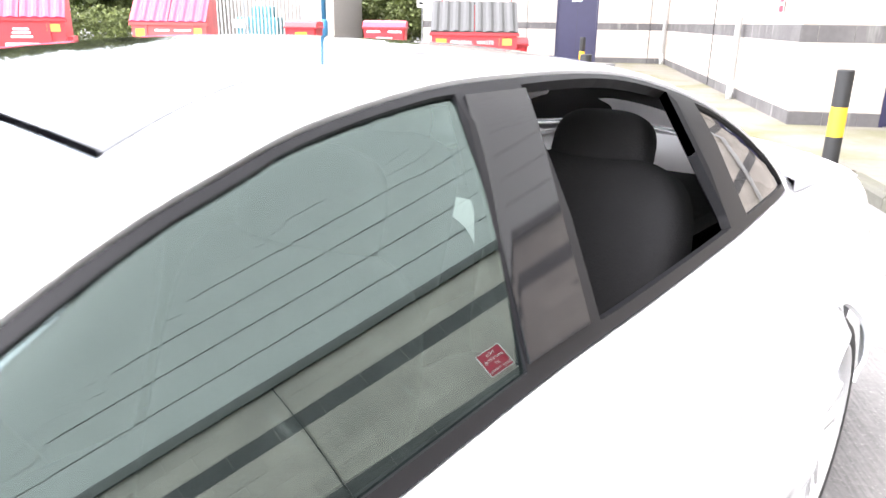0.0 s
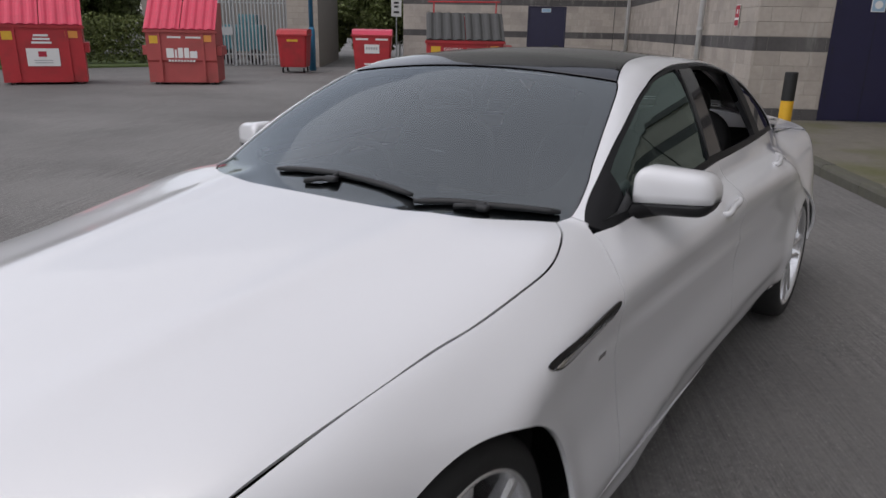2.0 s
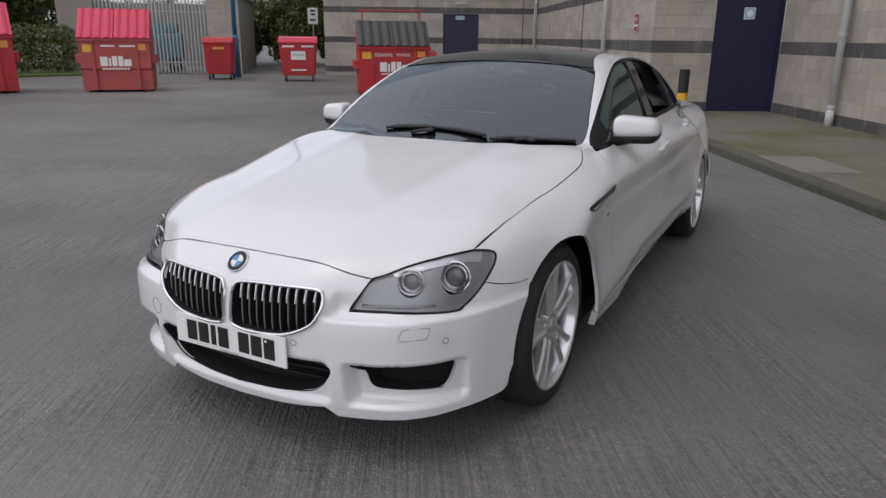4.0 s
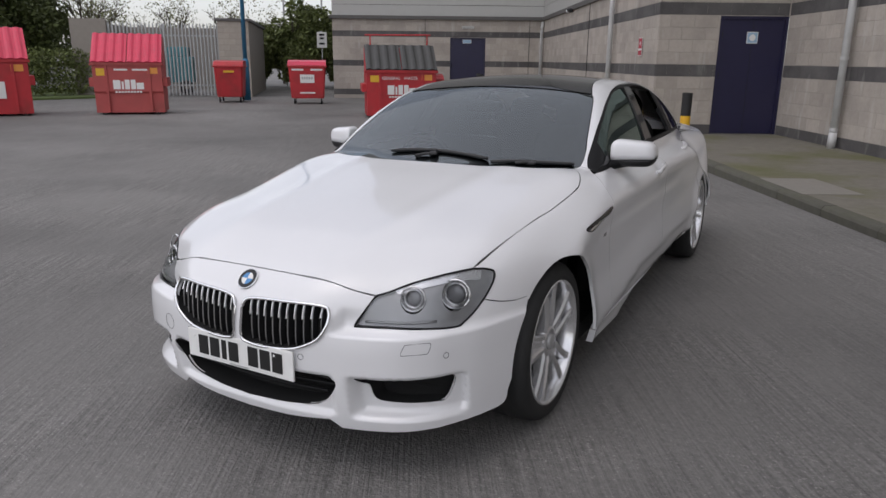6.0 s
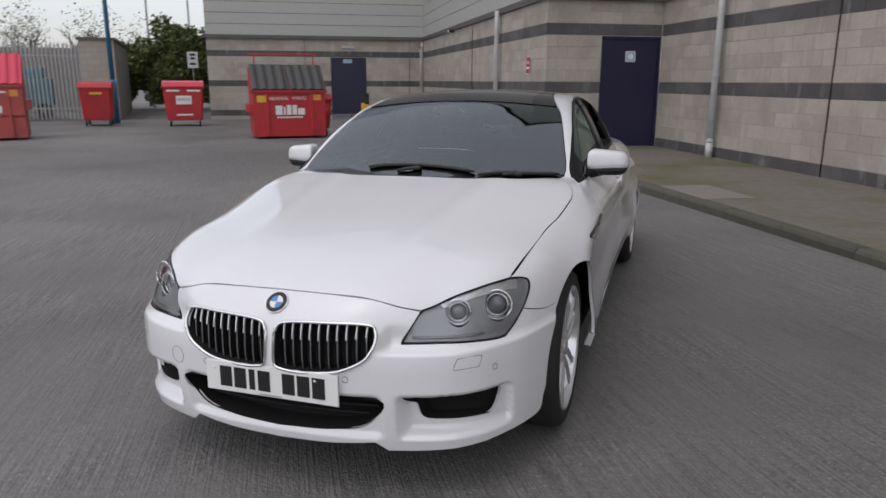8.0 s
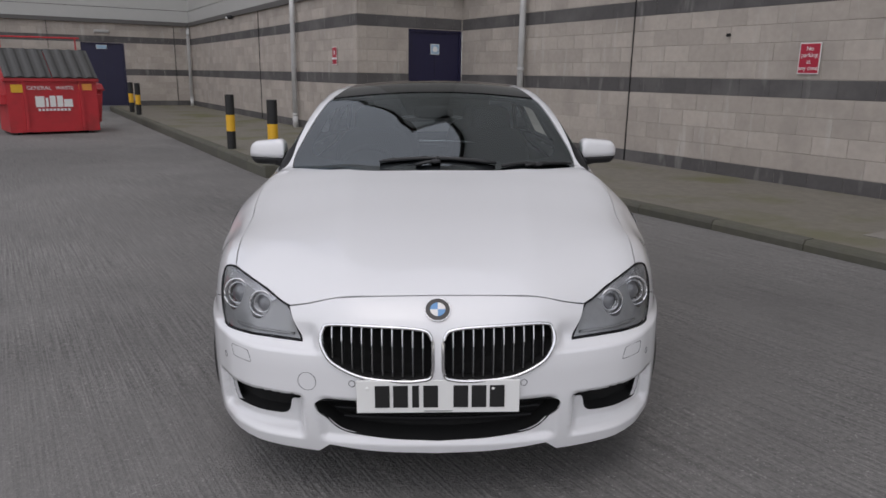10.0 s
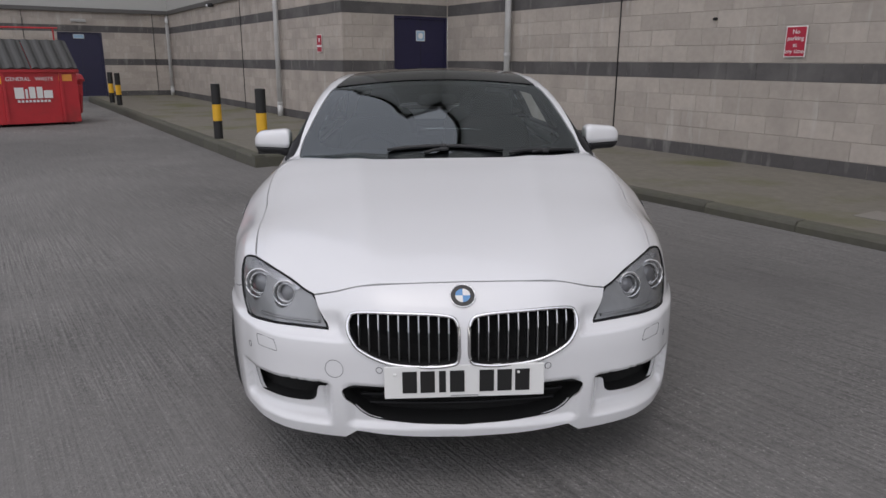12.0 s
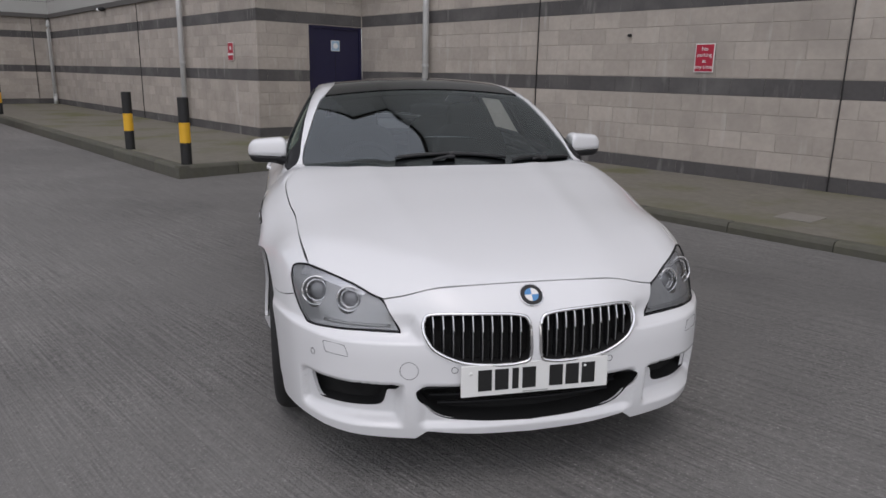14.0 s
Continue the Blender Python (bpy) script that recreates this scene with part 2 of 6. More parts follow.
SLAB = material("pale concrete slab", (0.215, 0.20, 0.175), 0.9, vary=0.15, scale=12, bump=0.2)
BLOCK_DULL = material("dull cream block", (0.40, 0.36, 0.31), 0.9, vary=0.12, scale=8, bump=0.2, island=0.08)

# ---- helpers for building ----
def link_mesh(name, bm, mat, parent=None, label="", smooth=False):
    me = bpy.data.meshes.new(name)
    bm.to_mesh(me)
    bm.free()
    me.materials.append(mat)
    if smooth:
        me.polygons.foreach_set("use_smooth", [True] * len(me.polygons))
    ob = new(name, me)
    if parent:
        ob.parent = parent
    if label:
        ob["label"] = label
    return ob


def part(name, bm, mat, parent, label="", smooth=False):
    return link_mesh(name, bm, mat, parent, label, smooth)


def thing(name, at, label, category, group=""):
    ob = new(name)
    ob.empty_display_size = 0.2
    ob.matrix_world = at
    return tagged(ob, label, category, group)


def box(bm, lo, hi, m=None, bevel=0.0):
    """A box between two corners, with small bevels."""
    size, mid = [b - a for a, b in zip(lo, hi)], [(a + b) / 2 for a, b in zip(lo, hi)]
    made = bmesh.ops.create_cube(bm, size=1, matrix=Matrix.Translation(mid) @ Matrix.Diagonal((*size, 1)))["verts"]
    if bevel:
        edges = list({e for v in made for e in v.link_edges})
        made = list({v for f in bmesh.ops.bevel(bm, geom=edges, offset=bevel, segments=2, affect="EDGES", profile=0.6)["faces"] for v in f.verts} | {v for v in made if v.is_valid})
    if m is not None:
        bmesh.ops.transform(bm, matrix=m, verts=[v for v in made if v.is_valid])
    return made


def boxed(lo, hi, bevel=0.0, m=None):
    bm = bmesh.new()
    box(bm, lo, hi, m, bevel)
    return bm


def tube(bm, path, radius, sides=12, caps=True):
    """A round bar along a line of points."""
    pts = [Vector(p) for p in path]
    rings = []
    for i, p in enumerate(pts):
        way = (pts[min(i + 1, len(pts) - 1)] - pts[max(i - 1, 0)]).normalized()
        side = way.cross(Vector((0, 0, 1)) if abs(way.z) < 0.95 else Vector((0, 1, 0))).normalized()
        up = side.cross(way)
        r = radius[i] if isinstance(radius, (list, tuple)) else radius
        rings.append([bm.verts.new(p + r * (math.cos(a) * side + math.sin(a) * up)) for a in (2 * math.pi * k / sides for k in range(sides))])
    for a, b in zip(rings, rings[1:]):
        for k in range(sides):
            bm.faces.new((a[k], a[(k + 1) % sides], b[(k + 1) % sides], b[k]))
    if caps:
        bm.faces.new(rings[0][::-1])
        bm.faces.new(rings[-1])
    return bm


def prism(bm, outline, lo, hi, axis="x", m=None):
    """An outline of (a, b) pairs pushed along an axis from lo to hi."""
    put = {"x": lambda a, b, t: (t, a, b), "y": lambda a, b, t: (a, t, b), "z": lambda a, b, t: (a, b, t)}[axis]
    rings = [[bm.verts.new(put(a, b, t)) for a, b in outline] for t in (lo, hi)]
    n = len(outline)
    made = [bm.faces.new(rings[0][::-1]), bm.faces.new(rings[1])]
    made += [bm.faces.new((rings[0][k], rings[0][(k + 1) % n], rings[1][(k + 1) % n], rings[1][k])) for k in range(n)]
    bmesh.ops.recalc_face_normals(bm, faces=made)
    if m is not None:
        bmesh.ops.transform(bm, matrix=m, verts=rings[0] + rings[1])
    return bm


def text_on(words, size, mat, parent, m, name="lettering", align="CENTER"):
    """Words in the built-in font, turned into a thin mesh."""
    data = bpy.data.curves.new(name, "FONT")
    data.body, data.size, data.align_x, data.align_y, data.extrude = words, size, align, "CENTER", 0.001
    temp = bpy.data.objects.new(name, data)
    me = bpy.data.meshes.new_from_object(temp)
    bpy.data.objects.remove(temp)
    me.materials.clear()
    me.materials.append(mat)
    ob = new(name, me)
    ob.parent = parent
    ob.matrix_basis = m
    return ob


# ---- ground ----
BLD = Matrix.Rotation(radians(30.5), 4, "Z")   # the building's own axes: x away from the yard, y along its wall


def ground_z(x, y):
    return math.tan(radians(SLOPE)) * (max(-3.0, min(2.6, x)))


def make_ground():
    xs = [-400, -120, -60, -40, -30, -20, -15, -10, -7, -5, -4, -3.4, -3, -2, -1, 0, 1, 2, 2.4, 2.6, 2.8, 3.4, 5, 8, 15, 30, 80, 400]
    ys = [-400, -100, -40, -20, -12, -8, -6, -4, -2, 0, 2, 4, 6, 8, 10, 13, 17, 22, 28, 36, 50, 80, 150, 400]
    bm = bmesh.new()
    grid = [[bm.verts.new((x, y, ground_z(x, y))) for x in xs] for y in ys]
    for a, b in zip(grid, grid[1:]):
        for k in range(len(xs) - 1):
            bm.faces.new((a[k], a[k + 1], b[k + 1], b[k]))
    tagged(link_mesh("ground", bm, YARD), "grey brushed concrete yard with dark stains and dust", "ground", kind="structure")


make_ground()

# ---- the building ----
WALL_R, WALL_L, RETURN, FAR = 6.85, 4.40, 10.70, 26.0
FAR_END = -3.99
SHEETS = 31
TOP = 3.15 + 0.41 * SHEETS
PAVE_Z, COURSE, LENGTH, FIRST = 0.135, 0.226, 0.45, 0.09
DARK_COURSES = (0, 5, 10)


def structure(name, bm, mat, label, category, at=BLD):
    ob = link_mesh(name, bm, mat)
    ob.matrix_world = at
    return tagged(ob, label, category, kind="structure")


WALLS = {}
DOOR_R, DOOR_F, DOOR_TOP = (5.57, 6.87), (0.70, 2.11), 2.34
for key, boxes, label in (
        ("wall_right", [((WALL_R + 0.02, -14, -0.3), (WALL_R + 0.3, RETURN + 0.02, 3.015))], "long cream block wall with dark grey bands"),
        ("wall_return", [((WALL_L + 0.02, RETURN + 0.02, -0.3), (DOOR_R[0], RETURN + 0.3, 3.015)), ((DOOR_R[0], RETURN + 0.02, DOOR_TOP), (WALL_R + 0.3, RETURN + 0.3, 3.015))], "short cream block wall around a navy door"),
        ("wall_left", [((WALL_L + 0.02, RETURN + 0.3, -0.3), (WALL_L + 0.3, FAR + 0.02, 3.015))], "cream block wall with dark bands and a downpipe"),
        ("wall_far", [((FAR_END, FAR + 0.02, -0.3), (DOOR_F[0], FAR + 0.3, 3.015)), ((DOOR_F[1], FAR + 0.02, -0.3), (WALL_L + 0.3, FAR + 0.3, 3.015)), ((DOOR_F[0], FAR + 0.02, DOOR_TOP), (DOOR_F[1], FAR + 0.3, 3.015))], "far cream block wall with dark bands and a door")):
    bm = bmesh.new()
    for lo, hi in boxes:
        box(bm, lo, hi)
    WALLS[key] = structure(key, bm, MORTAR, label, "wall")
structure("wall_end", boxed((FAR_END, FAR + 0.3, -0.3), (FAR_END + 0.3, FAR + 14, 3.015)), SHED_WALL, "plain end wall of the building", "wall")

bm = bmesh.new()
box(bm, (WALL_R - 0.05, -14, 3.02), (WALL_R + 0.25, RETURN - 0.1, 3.15))
box(bm, (WALL_L - 0.05, RETURN - 0.1, 3.02), (WALL_R + 0.25, RETURN + 0.2, 3.15))
box(bm, (WALL_L - 0.05, RETURN + 0.2, 3.02), (WALL_L + 0.25, FAR - 0.1, 3.15))
box(bm, (FAR_END - 0.1, FAR - 0.1, 3.02), (WALL_L + 0.25, FAR + 0.2, 3.15))
structure("fascia_trim", bm, FASCIA, "dark metal flashing along the wall top", "trim")


def sheets(bm, a, b, out):
    """Flat cladding sheets one above the other, with open joints between them."""
    a, b, out = Vector(a), Vector(b), Vector(out)
    for k in range(SHEETS):
        z0, z1 = 3.15 + 0.41 * k + 0.008, 3.15 + 0.41 * (k + 1) - 0.008
        corners = [a, b, b - out * 0.03, a - out * 0.03]
        low, high = [bm.verts.new((p.x, p.y, z0)) for p in corners], [bm.verts.new((p.x, p.y, z1)) for p in corners]
        made = [bm.faces.new(low), bm.faces.new(high)] + [bm.faces.new((low[i], low[(i + 1) % 4], high[(i + 1) % 4], high[i])) for i in range(4)]
        bmesh.ops.recalc_face_normals(bm, faces=made)


bm = bmesh.new()
sheets(bm, (WALL_R, -14), (WALL_R, RETURN), (-1, 0))
sheets(bm, (WALL_R, RETURN), (WALL_L, RETURN), (0, -1))
sheets(bm, (WALL_L, RETURN), (WALL_L, FAR), (-1, 0))
sheets(bm, (WALL_L, FAR), (FAR_END, FAR), (0, -1))
structure("cladding_wall", bm, CLADDING, "light grey metal cladding over the block wall", "cladding")
bm = bmesh.new()
box(bm, (WALL_R + 0.04, -14, 3.15), (WALL_R + 0.2, RETURN + 0.04, TOP))
box(bm, (WALL_L + 0.04, RETURN + 0.04, 3.15), (WALL_R + 0.04, RETURN + 0.2, TOP))
box(bm, (WALL_L + 0.04, RETURN + 0.2, 3.15), (WALL_L + 0.2, FAR + 0.04, TOP))
box(bm, (FAR_END, FAR + 0.04, 3.15), (WALL_L + 0.04, FAR + 0.2, TOP))
structure("upper_wall", bm, FASCIA, "dark backing wall behind the cladding", "wall")
bm = bmesh.new()
box(bm, (WALL_L - 0.2, RETURN - 0.2, TOP), (WALL_L + 30, FAR + 14, TOP + 0.15))
box(bm, (WALL_R - 0.2, -14, TOP), (WALL_L + 30, RETURN - 0.2, TOP + 0.15))
box(bm, (FAR_END - 0.2, FAR - 0.2, TOP), (WALL_L - 0.2, FAR + 14, TOP + 0.15))
structure("roof", bm, FASCIA, "flat dark roof of the building", "roof")
structure("wall_back", boxed((WALL_L + 29.7, -14, -0.3), (WALL_L + 30, FAR + 14, TOP)), CLADDING, "plain closing wall behind the building", "wall")

# ---- pavement ----
bm = bmesh.new()
KERB_R, KERB_L, STEP_U = 4.03, 1.44, 7.30
prism(bm, [(KERB_R + 0.13, -14), (WALL_R + 0.02, -14), (WALL_R + 0.02, RETURN + 0.02), (WALL_L + 0.02, RETURN + 0.02), (WALL_L + 0.02, FAR + 0.02),
           (KERB_L + 0.13, FAR + 0.02), (KERB_L + 0.13, STEP_U + 0.13), (KERB_R + 0.13, STEP_U + 0.13)], -0.3, PAVE_Z, "z")
pavement = structure("pavement", bm, PAVING, "raised mossy grey pavement along the building", "pavement")

# ---- the car's shell: a smooth body from which every panel is cut ----
def curve(*keys):
    """A smooth curve through (at, value) keys that does not overshoot."""
    xs, ys = np.array([k[0] for k in keys], float), np.array([k[1] for k in keys], float)
    h, d = np.diff(xs), np.diff(ys) / np.diff(xs)
    m = np.r_[d[0], [0 if a * b <= 0 else 2 * a * b / (a + b) for a, b in zip(d[:-1], d[1:])], d[-1]]

    def value(x):
        x = np.clip(np.asarray(x, float), xs[0], xs[-1])
        i = np.clip(np.searchsorted(xs, x) - 1, 0, len(h) - 1)
        t = (x - xs[i]) / h[i]
        return ((1 + 2 * t) * (1 - t) ** 2 * ys[i] + t * (1 - t) ** 2 * h[i] * m[i]
                + t * t * (3 - 2 * t) * ys[i + 1] + t * t * (t - 1) * h[i] * m[i + 1])
    return value


def step(x, a, b):
    t = np.clip((x - a) / (b - a), 0, 1)
    return t * t * (3 - 2 * t)


def smax(a, b, k):
    h = np.maximum(k - np.abs(a - b), 0) / k
    return np.maximum(a, b) + h * h * k / 4


def smin(a, b, k):
    return -smax(-a, -b, k)


HALF = curve((-1.0, 0.80), (-0.6, 0.850), (-0.35, 0.922), (-0.1, 0.945), (0.3, 0.942), (0.8, 0.936), (1.6, 0.940),
             (2.3, 0.953), (2.9, 0.970), (3.2, 0.955), (3.5, 0.905), (3.8, 0.82), (4.1, 0.70), (4.3, 0.6))
CREASE = curve((-0.7, 0.69), (0.0, 0.755), (0.6, 0.805), (1.06, 0.826), (1.74, 0.855), (2.58, 0.890), (3.2, 0.890), (4.1, 0.87))
FLANK = curve((-0.85, -0.19), (-0.71, -0.085), (-0.645, -0.030), (-0.56, -0.017), (-0.50, -0.004), (-0.45, -0.006), (-0.28, -0.020), (-0.13, -0.016), (-0.045, -0.005),
              (0.0, 0.0), (0.03, -0.010), (0.06, -0.034), (0.105, -0.077), (0.165, -0.130), (0.235, -0.205), (0.4, -0.56))
HOOD = curve((-1.0, 0.62), (-0.84, 0.705), (-0.76, 0.752), (-0.6, 0.808), (-0.3, 0.872), (0.0, 0.918), (0.3, 0.962), (0.6, 0.995), (1.0, 1.0),
             (2.6, 0.99), (3.3, 1.02), (3.7, 1.01), (3.95, 1.0), (4.1, 1.005), (4.2, 0.95))
CROSS = curve((0.0, 0.0), (0.2, -0.002), (0.34, -0.008), (0.42, -0.014), (0.55, -0.026), (0.7, -0.050), (0.8, -0.090), (0.95, -0.25))
NOSE = curve((0.0, -0.888), (0.15, -0.884), (0.27, -0.872), (0.36, -0.854), (0.45, -0.833), (0.6, -0.778), (0.70, -0.698), (0.755, -0.620), (0.80, -0.543), (0.85, -0.41), (0.89, -0.27), (1.0, 0.1))
RAKE = curve((0.1, 0.10), (0.16, 0.055), (0.215, 0.03), (0.3, 0.012), (0.42, 0.0), (0.5, 0.0), (0.6, 0.014), (0.66, 0.03), (0.7, 0.05), (0.75, 0.09), (0.85, 0.27))
ROOF = curve((0.2, 0.865), (0.4, 0.955), (0.6, 1.047), (0.9, 1.188), (1.15, 1.296), (1.3, 1.348), (1.5, 1.384), (1.8, 1.398), (2.2, 1.384), (2.6, 1.325),
             (3.0, 1.215), (3.4, 1.092), (3.8, 0.97))
BOW = curve((0.3, 0.30), (0.7, 0.215), (0.95, 0.155), (1.2, 0.128), (1.4, 0.115), (1.6, 0.11), (2.4, 0.13), (3.2, 0.30))
CABIN = curve((0.2, 0.815), (0.65, 0.833), (1.2, 0.843), (1.8, 0.840), (2.4, 0.818), (2.9, 0.762), (3.25, 0.69), (3.7, 0.57))


def LEAN_IN(z):
    d = np.asarray(z) - 0.94
    return -0.39 * d - 0.34 * np.maximum(d, 0) ** 2


def lower_body(x, y, z):
    r_front, r_rear = np.hypot(y, z - 0.34), np.hypot(y - 2.968, z - 0.34)
    flare = 0.012 * np.exp(-((r_front - 0.36) / 0.06) ** 2) + 0.014 * np.exp(-((r_rear - 0.36) / 0.06) ** 2)
    side = x - (HALF(y) + FLANK((z - CREASE(y)) * (1 + 0.12 * step(y, 0.75, 1.3))) + flare)
    bulge = 0.007 * np.exp(-((x - 0.30 - 0.14 * (y + 0.8) / 1.4) / 0.07) ** 2) * step(y, -0.85, -0.4) * (1 - step(y, 0.5, 0.9))
    top = (z - (HOOD(y) + CROSS(x) * (1 - 0.55 * step(y, -0.15, 0.6) + 1.3 * step(y, 2.5, 3.2)) + bulge)) * 0.95
    low, high = step(x, 0.372, 0.415), step(x, 0.25, 0.60)
    blend = step(z, 0.59, 0.66)
    shelf = 0.042 * step(z, 0.558, 0.582) * (low * (1 - blend) + high * blend) + 0.32 * np.maximum(z - 0.58, 0) * (low * (1 - blend) + high * blend)
    scoop = step(x, 0.435, 0.47) * (1 - step(x, 0.748, 0.785)) * step(z, 0.248, 0.285) * (1 - step(z, 0.402, 0.418))
    shelf = shelf + 0.055 * scoop + 0.02 * (1 - step(x, 0.36, 0.40)) * step(z, 0.25, 0.275) * (1 - step(z, 0.40, 0.42))
    dent = 0.016 * np.exp(-((y - 1.575) / 0.075) ** 2 - ((z - 0.870) / 0.03) ** 2) + 0.016 * np.exp(-((y - 2.44) / 0.075) ** 2 - ((z - 0.918) / 0.03) ** 2)
    side = side + dent
    nose = (NOSE(x) + RAKE(z) + shelf - y) * 0.85
    tail = (y - (4.125 - 0.14 * (x / 0.9) ** 2 - 0.25 * np.maximum(z - 0.75, 0))) * 0.9
    body = smax(smax(side, top, 0.05), smax(nose, tail, 0.02), 0.06)
    return np.maximum(body, 0.16 - z)


def cabin(x, y, z):
    side = (x - (CABIN(y) + LEAN_IN(z))) * 0.9
    top = (z - (ROOF(y) - BOW(y) * x * x)) * 0.9
    return np.maximum(smax(smax(side, top, 0.055), 0.7 - z, 0.01), np.maximum(0.25 - y, y - 3.75))


def shell(p):
    x, y, z = np.abs(p[..., 0]), p[..., 1], p[..., 2]
    return smin(lower_body(x, y, z), cabin(x, y, z), 0.016)


def cast(eye, way, reach=2.6, inset=0.0):
    """Where rays first meet the shell."""
    eye, way = np.broadcast_arrays(np.asarray(eye, float), np.asarray(way, float))
    way = way / np.linalg.norm(way, axis=-1, keepdims=True)
    near, far, found = np.zeros(eye.shape[:-1]), np.full(eye.shape[:-1], reach), np.zeros(eye.shape[:-1], bool)
    for n in range(1, 53):
        d = reach * n / 52
        inside = (shell(eye + d * way) < -inset) & ~found
        far = np.where(inside, d, far)
        near = np.where(~found & ~inside, d, near)
        found |= inside
    for _ in range(15):
        mid = (near + far) / 2
        inside = shell(eye + mid[..., None] * way) < -inset
        far, near = np.where(inside, mid, far), np.where(inside, near, mid)
    return eye + ((near + far) / 2)[..., None] * way


def normal_at(p):
    g = np.stack([shell(p + e) - shell(p - e) for e in 0.003 * np.eye(3)], -1)
    return g / np.maximum(np.linalg.norm(g, axis=-1, keepdims=True), 1e-9)

# ---- cutting panels from the shell ----
AX_X, AX_Z, AX_Y = 0.30, 0.50, 0.35


def to_flat(p, way):
    x, y, z = p[:, 0], p[:, 1], p[:, 2]
    if way == "top":
        return np.stack([x, y], -1)
    if way == "front":
        return np.stack([x, z], -1)
    if way == "wrap":
        return np.stack([np.arctan2(x, AX_Y - y) * 0.95, z], -1)
    return np.stack([y, np.arctan2(z - AX_Z, x - AX_X) * 0.55], -1)


def rays(q, way):
    a, b = q[:, 0], q[:, 1]
    o, i = np.zeros(len(q)), np.ones(len(q))
    if way == "top":
        return np.stack([a, b, 1.9 * i], -1), np.stack([o, o, -i], -1)
    if way == "front":
        return np.stack([a, -1.5 * i, b], -1), np.stack([o, i, o], -1)
    if way == "wrap":
        s, c = np.sin(a / 0.95), np.cos(a / 0.95)
        return np.stack([2 * s, AX_Y - 2 * c, b], -1), np.stack([-s, c, o], -1)
    s, c = np.sin(b / 0.55), np.cos(b / 0.55)
    return np.stack([AX_X + 1.6 * c, a, AX_Z + 1.6 * s], -1), np.stack([-c, o, -s], -1)


def from_top(*xy):
    q = np.array(xy, float)
    return cast(*rays(q, "top"))


def from_side(*yz):
    q = np.array(yz, float)
    return cast(np.stack([0 * q[:, 0] + 2.0, q[:, 0], q[:, 1]], -1), np.array([-1.0, 0, 0]))


def from_front(*xz):
    return cast(*rays(np.array(xz, float), "front"))


def arc(points, n=40):
    """A smooth line through points, by even steps."""
    p = np.asarray(points, float)
    p = np.concatenate([[2 * p[0] - p[1]], p, [2 * p[-1] - p[-2]]])
    out = []
    per = max(2, n // (len(p) - 3))
    for k in range(1, len(p) - 2):
        for t in np.arange(per) / per:
            a, b, c, d = p[k - 1], p[k], p[k + 1], p[k + 2]
            out.append(0.5 * (2 * b + (c - a) * t + (2 * a - 5 * b + 4 * c - d) * t * t + (3 * b - a - 3 * c + d) * t ** 3))
    out.append(p[-2])
    return np.array(out)


def ring(points, n=60):
    """A smooth closed line."""
    p = np.asarray(points, float)
    k = len(p)
    return arc(np.concatenate([p[-1:], p, p[:2]]), n + 2 * n // k)[max(2, (n + 2 * n // k) // (k + 2)):][: -max(2, (n + 2 * n // k) // (k + 2)) - 1]


def inside(q, loop):
    x, y = q[:, 0], q[:, 1]
    hit = np.zeros(len(q), bool)
    for (ax, ay), (bx, by) in zip(loop, np.roll(loop, -1, 0)):
        if ay != by:
            hit ^= ((ay > y) != (by > y)) & (x < (bx - ax) * (y - ay) / (by - ay) + ax)
    return hit


def shrunk(loop, gap):
    """The outline moved inwards."""
    area = 0.5 * np.sum(loop[:, 0] * np.roll(loop[:, 1], -1) - np.roll(loop[:, 0], -1) * loop[:, 1])
    edge = np.roll(loop, -1, 0) - np.roll(loop, 1, 0)
    edge /= np.maximum(np.linalg.norm(edge, axis=1, keepdims=True), 1e-9)
    return loop + np.sign(area) * gap * np.stack([-edge[:, 1], edge[:, 0]], -1)


def thinned(loop, least):
    keep = [0]
    for k in range(1, len(loop)):
        if np.linalg.norm(loop[k] - loop[keep[-1]]) > least and (k < len(loop) - 1 or np.linalg.norm(loop[k] - loop[0]) > least):
            keep.append(k)
    return loop[keep]


